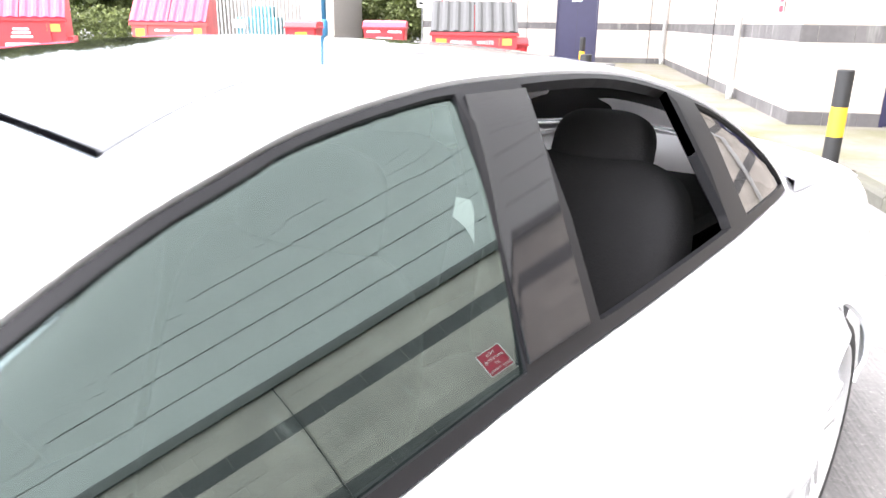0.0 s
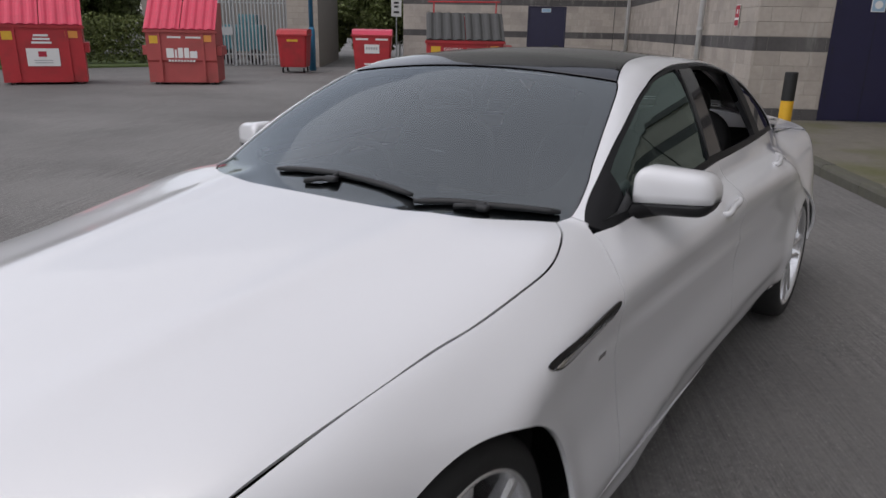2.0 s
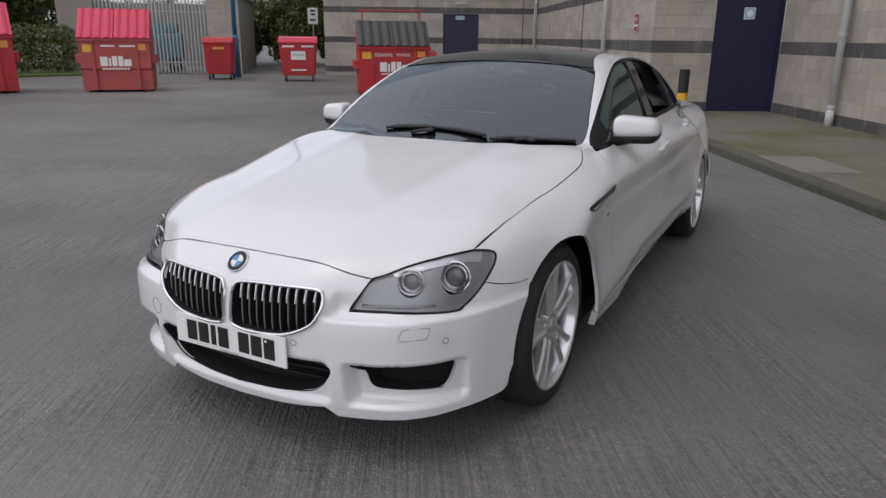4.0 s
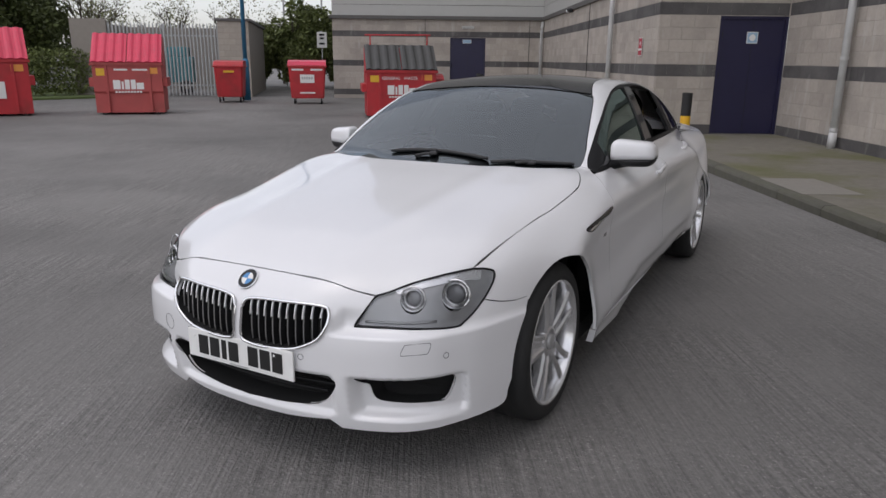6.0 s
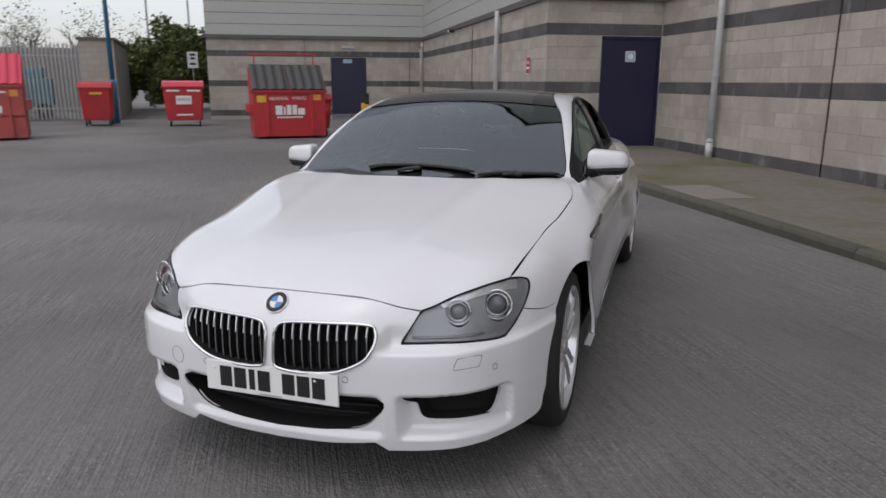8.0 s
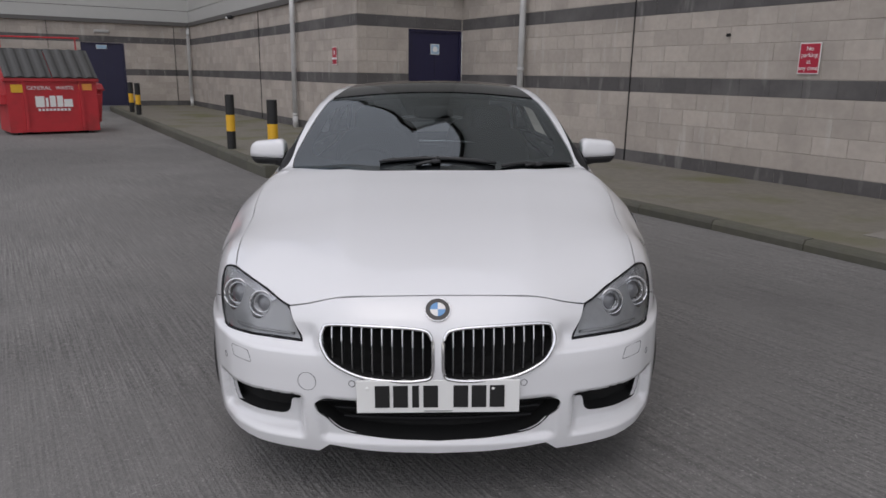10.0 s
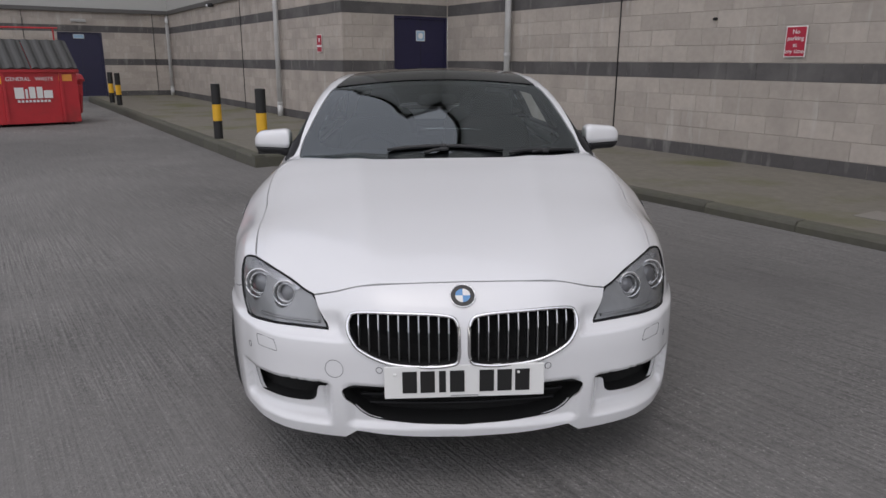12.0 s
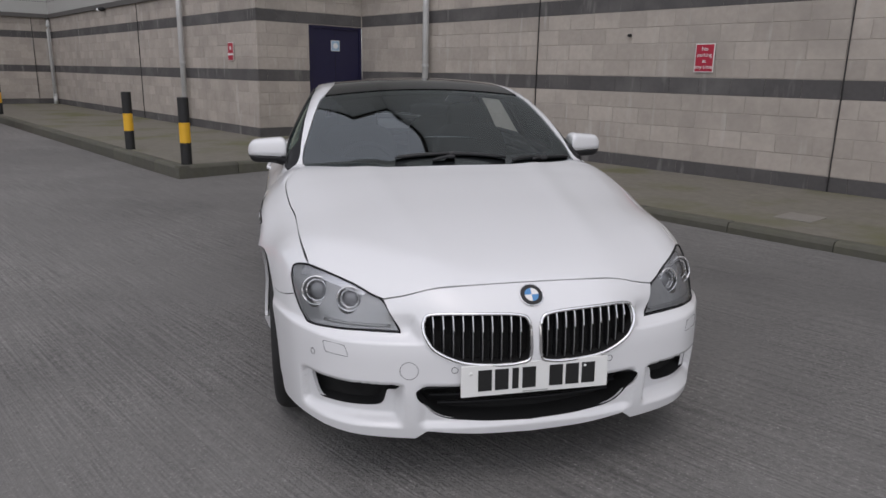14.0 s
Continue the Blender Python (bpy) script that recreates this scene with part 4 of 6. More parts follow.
def make_wheel(y0, name="wheel"):
    bm = bmesh.new()
    lathe(bm, [(0.66, 0.235), (0.70, 0.240), (0.80, 0.236), (0.842, 0.246), (0.858, 0.252), (0.868, 0.256), (0.870, 0.262), (0.862, 0.266), (0.66, 0.262)], 64)
    rim = part(name, bm, ALLOY, car, "silver twin-spoke alloy wheel", True)
    bm = lathe(bmesh.new(), [(0.655, 0.262), (0.642, 0.285), (0.638, 0.308), (0.648, 0.328), (0.672, 0.336), (0.70, 0.338), (0.735, 0.338), (0.738, 0.331), (0.745, 0.331), (0.748, 0.338),
                             (0.79, 0.338), (0.825, 0.336), (0.850, 0.329), (0.866, 0.312), (0.872, 0.292), (0.871, 0.274), (0.866, 0.264)], 72)
    part("tyre", bm, RUBBER, rim, "black low-profile tyre", True)
    bm = bmesh.new()
    lathe(bm, [(0.62, 0.02), (0.74, 0.02), (0.74, 0.185), (0.715, 0.19), (0.715, 0.02)], 40)
    part("brake_disc", bm, material_of_disc, rim, "dull steel brake disc")
    # Dark disc puts shade between the spokes.
    bm = lathe(bmesh.new(), [(0.70, 0.235), (0.70, 0.0)], 40)
    part("wheel_backing", bm, VOID, rim)
    for k in range(5):
        for side in (-1, 1):
            bm = bmesh.new()
            mid = radians(90 + 72 * k)
            rows = []
            for r, off, w, x, deep in ((0.035, 0.024, 0.016, 0.838, 0.05), (0.075, 0.027, 0.016, 0.850, 0.045), (0.13, 0.032, 0.017, 0.854, 0.04), (0.19, 0.040, 0.019, 0.856, 0.035), (0.235, 0.050, 0.023, 0.857, 0.03), (0.254, 0.058, 0.027, 0.857, 0.03)):
                row = []
                for d, h in ((-1.0, -deep), (-0.9, -0.008), (-0.45, 0.0), (0.45, 0.0), (0.9, -0.010), (1.0, -deep)):
                    t = side * off + side * d * w
                    row.append(bm.verts.new((x + h, r * math.cos(mid) - t * math.sin(mid), r * math.sin(mid) + t * math.cos(mid))))
                rows.append(row)
            for a, b in zip(rows, rows[1:]):
                for j in range(5):
                    bm.faces.new((a[j], a[j + 1], b[j + 1], b[j]))
            bmesh.ops.recalc_face_normals(bm, faces=bm.faces[:])
            part("spoke", bm, ALLOY, rim, smooth=False)
        bm = bmesh.new()
        web = [[bm.verts.new((x, r * math.cos(mid) - t * math.sin(mid), r * math.sin(mid) + t * math.cos(mid))) for t in (-off, 0, off)] for r, off, x in ((0.05, 0.02, 0.838), (0.12, 0.025, 0.838), (0.175, 0.032, 0.826), (0.205, 0.036, 0.800))]
        for a, b in zip(web, web[1:]):
            for j in range(2):
                bm.faces.new((a[j], a[j + 1], b[j + 1], b[j]))
        bmesh.ops.recalc_face_normals(bm, faces=bm.faces[:])
        part("spoke_web", bm, ALLOY, rim, smooth=True)
    bm = lathe(bmesh.new(), [(0.80, 0.072), (0.838, 0.070), (0.846, 0.060), (0.848, 0.036), (0.842, 0.034), (0.842, 0.0)], 36)
    part("hub", bm, ALLOY, rim, smooth=True)
    bm = lathe(bmesh.new(), [(0.842, 0.033), (0.853, 0.032), (0.856, 0.026), (0.857, 0.0)], 28)
    part("hub_cap", bm, LENS_GREY, rim, "grey round hub cap", True)
    for k in range(5):
        a = radians(54 + 72 * k)
        bm = lathe(bmesh.new(), [(0.825, 0.010), (0.843, 0.010), (0.845, 0.006), (0.845, 0.0)], 8, (0, 0.054 * math.cos(a), 0.054 * math.sin(a)))
        part("wheel_bolt", bm, CHROME, rim)
    rim.matrix_basis = Matrix.Translation((0.022, y0, HUB_Z)) @ Matrix.Rotation(radians(8 if y0 < 1 else -20), 4, "X")
    return rim


material_of_disc = material("brake disc steel", (0.16, 0.15, 0.145), 0.5, 0.8, vary=0.2, scale=12)
for y0 in (0.0, 2.968):
    wheel = make_wheel(y0)
    if y0 > 1:
        wheel.matrix_basis = Matrix.Translation((0.036, 0, 0)) @ wheel.matrix_basis
    other = copy_thing(wheel, Matrix.Rotation(math.pi, 4, "Z") @ Matrix.Translation((0.022 if y0 < 1 else 0.058, -y0, HUB_Z)))


def shell_at_front(x, z):
    return Vector(from_front((x, z))[0])


def facing(p, way=None):
    """A pose on the shell whose z axis looks outwards and whose y axis is up."""
    n = Vector(normal_at(np.array([tuple(p)]))[0]) if way is None else Vector(way).normalized()
    up = (Vector((0, 0, 1)) - n * n.z).normalized()
    right = up.cross(n)
    m = Matrix((right, up, n)).transposed().to_4x4()
    m.translation = p
    return m


def disc(bm, m, radius, lo, hi, sides=32):
    rings = [[bm.verts.new(m @ Vector((radius * math.cos(a), radius * math.sin(a), h))) for a in (2 * math.pi * k / sides for k in range(sides))] for h in (lo, hi)]
    bm.faces.new(rings[1])
    for k in range(sides):
        bm.faces.new((rings[0][k], rings[0][(k + 1) % sides], rings[1][(k + 1) % sides], rings[1][k]))
    return bm


def hoop(bm, m, radius, thick, sides=40):
    pts = [m @ Vector((radius * math.cos(a), radius * math.sin(a), 0)) for a in (2 * math.pi * k / sides for k in range(sides + 1))]
    return tube(bm, pts, thick, 8, False)


# kidney grilles
for sign in (1, -1):
    line = KIDNEY * (sign, 1, 1)
    bm = bmesh.new()
    tube(bm, [Vector(p) + Vector((0, -0.004, 0)) for p in np.concatenate([line, line[:2]])], 0.0060, 10, False)
    grille = part("grille", bm, CHROME, car, "chrome framed kidney grille with upright slats", True)
    # Closed dark box: its colour stands in for shade behind the slats.
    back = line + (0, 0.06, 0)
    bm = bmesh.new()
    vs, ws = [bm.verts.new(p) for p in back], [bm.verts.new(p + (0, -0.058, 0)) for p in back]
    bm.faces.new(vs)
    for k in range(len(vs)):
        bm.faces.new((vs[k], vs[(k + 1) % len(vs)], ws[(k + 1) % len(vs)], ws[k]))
    part("grille_backing", bm, VOID, grille, "plain dark box giving the grille shaded depth")
    for k in range(10):
        x = sign * (0.048 + 0.0325 * k)
        cross = [z for (ax, _, az), (bx, _, bz) in zip(line, np.roll(line, -1, 0)) if (ax - x) * (bx - x) <= 0 and ax != bx for z in [az + (bz - az) * (x - ax) / (bx - ax)]]
        if len(cross) < 2:
            continue
        z0, z1 = min(cross), max(cross)
        for name, a, b, mat, wide, proud, deep in (("slat", z0, z1, SATIN, 0.0026, 0.013, 0.03), ("slat_edge", z0 + 0.004, z1 - 0.3 * (z1 - z0), SLAT_GREY, 0.0020, 0.010, 0.004),
                                                   ("slat_tip", z1 - 0.36 * (z1 - z0), z1 - 0.006, BRIGHT, 0.0031, 0.003, 0.008)):
            bm = bmesh.new()
            rows = []
            for _, y, z in from_front(*[(x, z) for z in np.linspace(a, b, 7)]):
                y = y + proud + (0.0 if name == "slat_tip" else 0.012 * ((z - z0) / (z1 - z0) - 1) ** 2)
                rows.append([bm.verts.new((x + d * wide, y + h, z)) for d, h in ((-1, deep), (-0.7, 0.002), (0, 0), (0.7, 0.002), (1, deep))])
            for r, s in zip(rows, rows[1:]):
                for j in range(4):
                    bm.faces.new((r[j], r[j + 1], s[j + 1], s[j]))
            bmesh.ops.recalc_face_normals(bm, faces=bm.faces[:])
            part(name, bm, mat, grille, smooth=True)

# lower intake and side openings: dark boxes paint the shade, cross bars behind them
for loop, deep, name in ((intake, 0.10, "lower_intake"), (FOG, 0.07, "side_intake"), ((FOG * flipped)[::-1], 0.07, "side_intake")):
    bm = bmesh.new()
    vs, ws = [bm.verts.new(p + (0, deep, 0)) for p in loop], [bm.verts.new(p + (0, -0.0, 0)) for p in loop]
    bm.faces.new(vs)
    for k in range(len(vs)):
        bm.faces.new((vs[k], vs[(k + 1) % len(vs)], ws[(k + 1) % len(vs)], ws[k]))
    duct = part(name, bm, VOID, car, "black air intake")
    if name == "lower_intake":
        for z in (0.315, 0.345, 0.375):
            part("grille_bar", tube(bmesh.new(), [(x, -0.80 + 0.25 * x * x, z) for x in np.linspace(-0.30 - (z - 0.3), 0.30 + (z - 0.3), 15)], 0.006, 8), TRIM, duct)
    else:
        sign = 1 if loop[:, 0].mean() > 0 else -1
        for x, y, z in from_front(*[(sign * x, 0.408) for x in (0.60, 0.655, 0.70)]):
            part("fog_lamp", rounded(bmesh.new(), (x, y + 0.016, z), (0.014, 0.010, 0.005), 0.8, 16, 8), LAMP_WHITE, duct, "small clear fog light", True)

# headlamps
lamp_loop = np.concatenate([LAMP_TOP[1:], LAMP_REST[1:], LAMP_INNER[1:-1]])
covers = panel("headlamp", lamp_loop, "wrap", CLEAR, car, mirror=True, gap=0.003, res=0.03, thick=0.006, inset=0.001, label="clear headlamp cover over grey housing")
PROJECTORS = (((0.712, -0.540, 0.677), 0.051), ((0.602, -0.645, 0.672), 0.043))


def lamp_hole(mid, r):
    m = facing(Vector(mid), (0.30, -0.93, 0.18))
    return np.array([tuple(m @ Vector((1.04 * r * math.cos(a), 1.04 * r * math.sin(a), 0))) for a in np.linspace(0, 2 * math.pi, 30)[:-1]])


housing = panel("lamp_housing", lamp_loop, "wrap", LENS_GREY, car, mirror=True, holes=[lamp_hole(*q) for q in PROJECTORS], gap=0.001, res=0.02, thick=0.05, inset=0.016, label="grey lamp housing")
for ob in housing:
    ob.parent = covers[0] if ob.data.vertices[0].co.x > 0 else covers[1]
seal = [Vector(p) for p in np.concatenate([lamp_loop, lamp_loop[:2]])]
brow_line = np.concatenate([arc(from_top((0.535, -0.670), (0.60, -0.608), (0.68, -0.522), (0.730, -0.455), (0.757, -0.422)), 24),
                            arc(from_front((0.768, 0.714), (0.742, 0.718), (0.70, 0.719), (0.62, 0.704), (0.56, 0.689)), 24)])
for ob in panel("lamp_brow", brow_line, "wrap", ALLOY, car, mirror=True, gap=0.0, res=0.02, thick=0.006, inset=0.009, label="bright band along the lamp top"):
    ob.parent = covers[0] if ob.data.vertices[0].co.x > 0 else covers[1]
for sign, cover in ((1, covers[0]), (-1, covers[1])):
    part("lamp_edge", tube(bmesh.new(), [Vector((sign * p.x, p.y + 0.003, p.z)) for p in seal], 0.0042, 6, False), TRIM, cover, "black lamp seal", True)
    for (x, y, z), r in PROJECTORS:
        p = Vector((sign * x, y, z))
        m = facing(p, (sign * 0.30, -0.93, 0.18))
        bm = bmesh.new()
        hoop(bm, m @ Matrix.Translation((0, 0, 0.004)), r, 0.0042)
        hoop(bm, m @ Matrix.Translation((0, 0, -0.006)), r * 0.74, 0.004)
        part("lamp_ring", bm, ALLOY, cover, "bright lamp ring", True)
        bm = bmesh.new()
        bowl = [(r, -0.012), (r * 0.86, -0.03), (r * 0.74, -0.016), (r * 0.70, -0.022)]
        rings = [[bm.verts.new(m @ Vector((q * math.cos(a), q * math.sin(a), h))) for a in (2 * math.pi * k / 36 for k in range(36))] for q, h in bowl]
        for a, b in zip(rings, rings[1:]):
            for k in range(36):
                bm.faces.new((a[k], a[(k + 1) % 36], b[(k + 1) % 36], b[k]))
        part("reflector", bm, ALLOY, cover, "silver lamp reflector", True)
        bm = bmesh.new()
        dome = [[bm.verts.new(m @ Vector((r * 0.70 * math.cos(e) * math.cos(a), r * 0.70 * math.cos(e) * math.sin(a), -0.026 + r * 0.35 * math.sin(e)))) for a in (2 * math.pi * k / 28 for k in range(28))] for e in np.linspace(0, 1.45, 7)]
        for a, b in zip(dome, dome[1:]):
            for k in range(28):
                bm.faces.new((a[k], a[(k + 1) % 28], b[(k + 1) % 28], b[k]))
        bm.faces.new(dome[-1])
        part("projector_lens", bm, PROJECTOR, cover, "dark glass projector lens", True)
    strip = [Vector(p) + Vector((0, 0.016, 0.012)) for p in from_front(*[(sign * x, 0.590) for x in np.linspace(0.475, 0.69, 12)])]
    part("indicator_strip", tube(bmesh.new(), strip, 0.005, 8), LENS_GREY, cover, "narrow grey indicator strip", True)

# badge: plain ring and quarters
p = shell_at_front(0.0, 0.703)
m = facing(p)
badge = part("badge", disc(bmesh.new(), m, 0.041, -0.006, 0.004), BLACK, car, "round black-rimmed bonnet badge")
part("badge_rim", hoop(bmesh.new(), m @ Matrix.Translation((0, 0, 0.003)), 0.0405, 0.0022), CHROME, badge, smooth=True)
for k in range(4):
    bm = bmesh.new()
    arcs = [(0.0245 * math.cos(a), 0.0245 * math.sin(a)) for a in np.linspace(k * math.pi / 2, (k + 1) * math.pi / 2, 10)]
    bm.faces.new([bm.verts.new(m @ Vector((x, y, 0.0052))) for x, y in [(0, 0)] + arcs])
    part("badge_quarter", bm, BLUE if k % 2 else WHITE_PRINT, badge)

# number plate with plain bars
bm = bmesh.new()
box(bm, (-0.26, -0.004, -0.0555), (0.26, 0.004, 0.0555), bevel=0.003)
plate = part("number_plate", bm, PLATE, car, "white front number plate with dark bars")
plate.matrix_basis = Matrix.Translation((0, -0.890, 0.438)) @ Matrix.Rotation(radians(-1), 4, "X")
for k, x in enumerate((-0.178, -0.120, -0.072, -0.024, 0.072, 0.130, 0.188)):
    w = 0.011 if k == 2 else 0.0235
    part("bar", boxed((x - w, -0.0065, -0.036), (x + w, -0.003, 0.038)), INK, plate)
part("bar", boxed((-0.045, -0.0055, -0.051), (0.045, -0.003, -0.047)), LENS_GREY, plate)
for x in (-0.225, 0.175):
    part("plate_screw", rounded(bmesh.new(), (x, -0.005, 0.028), (0.006, 0.003, 0.006), 1.0, 12, 6), PLATE, plate, smooth=True)

# sensors, washer flaps, towing cap
for x, z in ((0.276, 0.474), (-0.276, 0.474), (0.735, 0.492), (-0.735, 0.492)):
    part("parking_sensor", hoop(bmesh.new(), facing(shell_at_front(x, z)), 0.0105, 0.0012, 24), GREY_LINE, car)
part("towing_cap", hoop(bmesh.new(), facing(shell_at_front(-0.425, 0.470)), 0.031, 0.0009, 36), GREY_LINE, car)
for sign in (1, -1):
    flap = arc(from_front(*[(sign * x, z) for x, z in ((0.640, 0.508), (0.622, 0.510), (0.630, 0.538), (0.638, 0.545), (0.69, 0.546), (0.700, 0.540), (0.694, 0.512), (0.684, 0.508), (0.640, 0.508))]), 40)
    part("washer_flap", tube(bmesh.new(), [Vector(p) for p in flap], 0.0011, 6), GREY_LINE, car)

# side vents, small badges, door handles
panel("side_vent", ring(from_side((0.235, 0.782), (0.268, 0.760), (0.42, 0.780), (0.545, 0.798), (0.572, 0.819), (0.42, 0.806)), 42), "radial", BLACK, car, mirror=True, out=0.003, thick=0.006, gap=0.0, res=0.02, label="black side vent")
blade = panel("vent_blade", ring(from_side((0.250, 0.775), (0.275, 0.763), (0.42, 0.781), (0.530, 0.796), (0.42, 0.795)), 36), "radial", CHROME, car, mirror=True, out=0.006, thick=0.004, gap=0.002, res=0.02, label="chrome vent blade")
panel("wing_badge", from_side((0.485, 0.690), (0.525, 0.693), (0.522, 0.708), (0.482, 0.705)), "radial", CHROME, car, mirror=True, out=0.003, thick=0.003, gap=0.0, res=0.02, label="small chrome badge")
for y, z, tilt in ((1.575, 0.868, 0.10), (2.44, 0.916, 0.08)):
    bm = bmesh.new()
    rows = []
    steps = np.linspace(-1, 1, 15)
    for t, s in zip(steps, [Vector(p) for p in from_side(*[(y + 0.105 * t, z + tilt * 0.105 * t) for t in steps])]):
        lift = 0.021 * (1 - t * t) ** 0.5 + 0.004
        high = 0.010 + 0.004 * (1 - abs(t))
        rows.append([bm.verts.new((s.x + lift + dx, s.y, s.z + dz)) for dx, dz in ((-0.012, -high), (0.002, -high * 0.8), (0.005, 0), (0.002, high * 0.8), (-0.012, high), (-0.014, 0))])
    for a, b in zip(rows, rows[1:]):
        for k in range(6):
            bm.faces.new((a[k], a[(k + 1) % 6], b[(k + 1) % 6], b[k]))
    bm.faces.new(rows[0])
    bm.faces.new(rows[-1][::-1])
    bmesh.ops.recalc_face_normals(bm, faces=bm.faces[:])
    paired("door_handle", bm, WHITE, car, "white bow door handle")

# mirrors
def mirror_cap(lower):
    bm = bmesh.new()
    rows = []
    for t in np.r_[0, 0.03, 0.07, np.linspace(0.14, 0.82, 9), 0.88, 0.92, 0.955, 0.98, 1.0]:
        x = 0.832 + 0.188 * t
        grow = min(1.0, 0.72 + 0.28 * (t / 0.12) ** 0.6) * (1.0 if t < 0.74 else max(0.0, 1 - ((t - 0.74) / 0.26) ** 2.6) ** 0.5)
        grow = max(grow, 0.05)
        mid_y = 1.030 + 0.062 * t
        top = 0.076 * (1.0 - 0.26 * t)
        row = []
        for k in range(28):
            a = 2 * math.pi * k / 28
            c, s = math.cos(a), math.sin(a)
            yy = math.copysign(abs(c) ** 0.55, c) * (0.062 if c < 0 else 0.050) * (0.5 + 0.5 * grow)
            zz = math.copysign(abs(s) ** 0.40, s) * (top if s > 0 else 0.064)
            z = 1.022 + zz * grow
            cut = 0.997 + 0.004 * t
            z = min(z, cut - 0.002) if lower else max(z, cut)
            row.append(bm.verts.new((x, mid_y + yy * (0.93 if lower else 1.0), z)))
        rows.append(row)
    for a, b in zip(rows, rows[1:]):
        for k in range(28):
            bm.faces.new((a[k], a[(k + 1) % 28], b[(k + 1) % 28], b[k]))
    bm.faces.new(rows[0])
    bm.faces.new(rows[-1][::-1])
    bmesh.ops.remove_doubles(bm, verts=bm.verts[:], dist=0.0004)
    bmesh.ops.recalc_face_normals(bm, faces=bm.faces[:])
    bmesh.ops.transform(bm, matrix=MIRROR_FIT, verts=bm.verts[:])
    return bm


MIRROR_FIT = Matrix.Translation((0.924, 1.0, 1.02)) @ Matrix.Diagonal((1.09, 1.08, 1.02, 1)) @ Matrix.Translation((-0.93, -1.065, -1.025))
caps = paired("door_mirror", mirror_cap(False), WHITE, car, "white door mirror with black base")
for name, bm, mat, label in (("mirror_base", mirror_cap(True), SATIN, "black mirror underside"),
                             ("mirror_arm", tube(bmesh.new(), [(0.79, 0.86, 0.962), (0.82, 0.90, 0.964), (0.86, 0.95, 0.970), (0.92, 1.00, 0.974)], [0.022, 0.024, 0.024, 0.020], 14), TRIM, "black mirror arm"),
                             ("mirror_glass", boxed((0.850, 1.024, 0.985), (0.985, 1.046, 1.045), 0.006, Matrix.Translation((0, 0, 0))), MIRROR, "mirror glass"),
                             ("mirror_tab", rounded(bmesh.new(), (0.826, 0.945, 0.977), (0.022, 0.022, 0.008), 0.7, 14, 8), WHITE, "")):
    for ob, cap in zip(paired(name, bm, mat, car, label), caps):
        ob.parent = cap
panel("mirror_sail", from_side((0.74, 0.967), (0.90, 0.976), (0.90, 1.03), (0.87, 1.014), (0.80, 0.982)), "radial", PILLAR, car, mirror=True, out=0.002, thick=0.004, gap=0.0, res=0.03)

# wipers
def wiper(hub, tips, bend):
    arm_up = Vector((0, -0.004, 0.007))
    hub = Vector(from_top(hub)[0]) + arm_up
    blade = [Vector(p) + Vector((0, -0.002, 0.006)) for p in from_top(*[(tips[0][0] + (tips[1][0] - tips[0][0]) * t, tips[0][1] + (tips[1][1] - tips[0][1]) * t) for t in np.linspace(0, 1, 13)])]
    ob = part("wiper", tube(bmesh.new(), blade, [0.007] + [0.0095] * 11 + [0.006], 8), SATIN, car, "black flat wiper blade", True)
    mid = blade[6] + Vector((0, -0.002, 0.004))
    start = Vector(from_top(bend)[0]) + Vector((0, 0, 0.004))
    part("wiper_arm", tube(bmesh.new(), [start, start.lerp(hub, 0.5) + Vector((0, 0, 0.004)), hub, mid], [0.008, 0.008, 0.008, 0.006], 8), SATIN, ob, smooth=True)
    part("wiper_joint", rounded(bmesh.new(), hub, (0.026, 0.014, 0.010), 0.6, 16, 8), SATIN, ob, smooth=True)


wiper((0.522, 0.580), ((0.334, 0.520), (0.706, 0.686)), (0.455, 0.540))
wiper((0.007, 0.524), ((-0.274, 0.556), (0.307, 0.546)), (-0.09, 0.500))

# cabin
def seat(x, y, wide, tall):
    bm = bmesh.new()
    rounded(bm, (x, y, 0.50), (wide, 0.27, 0.10), 0.5)
    base = part("seat", bm, LEATHER, car, "black leather seat", True)
    bm = bmesh.new()
    rounded(bm, (0, 0, 0.30), (wide, 0.10, 0.33), 0.5)
    bmesh.ops.transform(bm, matrix=Matrix.Translation((x, y + 0.27, 0.50)) @ Matrix.Rotation(radians(-18), 4, "X"), verts=bm.verts[:])
    part("backrest", bm, LEATHER, base, smooth=True)
    bm = bmesh.new()
    rounded(bm, (0, 0, tall), (0.135, 0.065, 0.115), 0.62)
    bmesh.ops.transform(bm, matrix=Matrix.Translation((x, y + 0.27, 0.50)) @ Matrix.Rotation(radians(-18), 4, "X"), verts=bm.verts[:])
    part("headrest", bm, LEATHER, base, "rounded black headrest", True)


for x in (0.37, -0.37):
    seat(x, 1.20, 0.25, 0.66)
    seat(x, 2.16, 0.27, 0.63)
bm = bmesh.new()
rounded(bm, (0, 0.80, 0.80), (0.70, 0.30, 0.13), 0.5)
dash = part("dashboard", bm, LEATHER, car, "black dashboard", True)
part("instrument_hood", rounded(bmesh.new(), (-0.37, 0.84, 0.92), (0.20, 0.16, 0.05), 0.7), LEATHER, dash, smooth=True)
part("dash_screen", boxed((-0.13, 0.88, 0.90), (0.13, 0.90, 0.985), 0.006), BLACK, dash)
m = Matrix.Translation((-0.37, 1.03, 0.86)) @ Matrix.Rotation(radians(68), 4, "X")
wheel_ring = part("steering_wheel", hoop(bmesh.new(), m, 0.185, 0.016), LEATHER, car, "black leather steering wheel", True)
bm = bmesh.new()
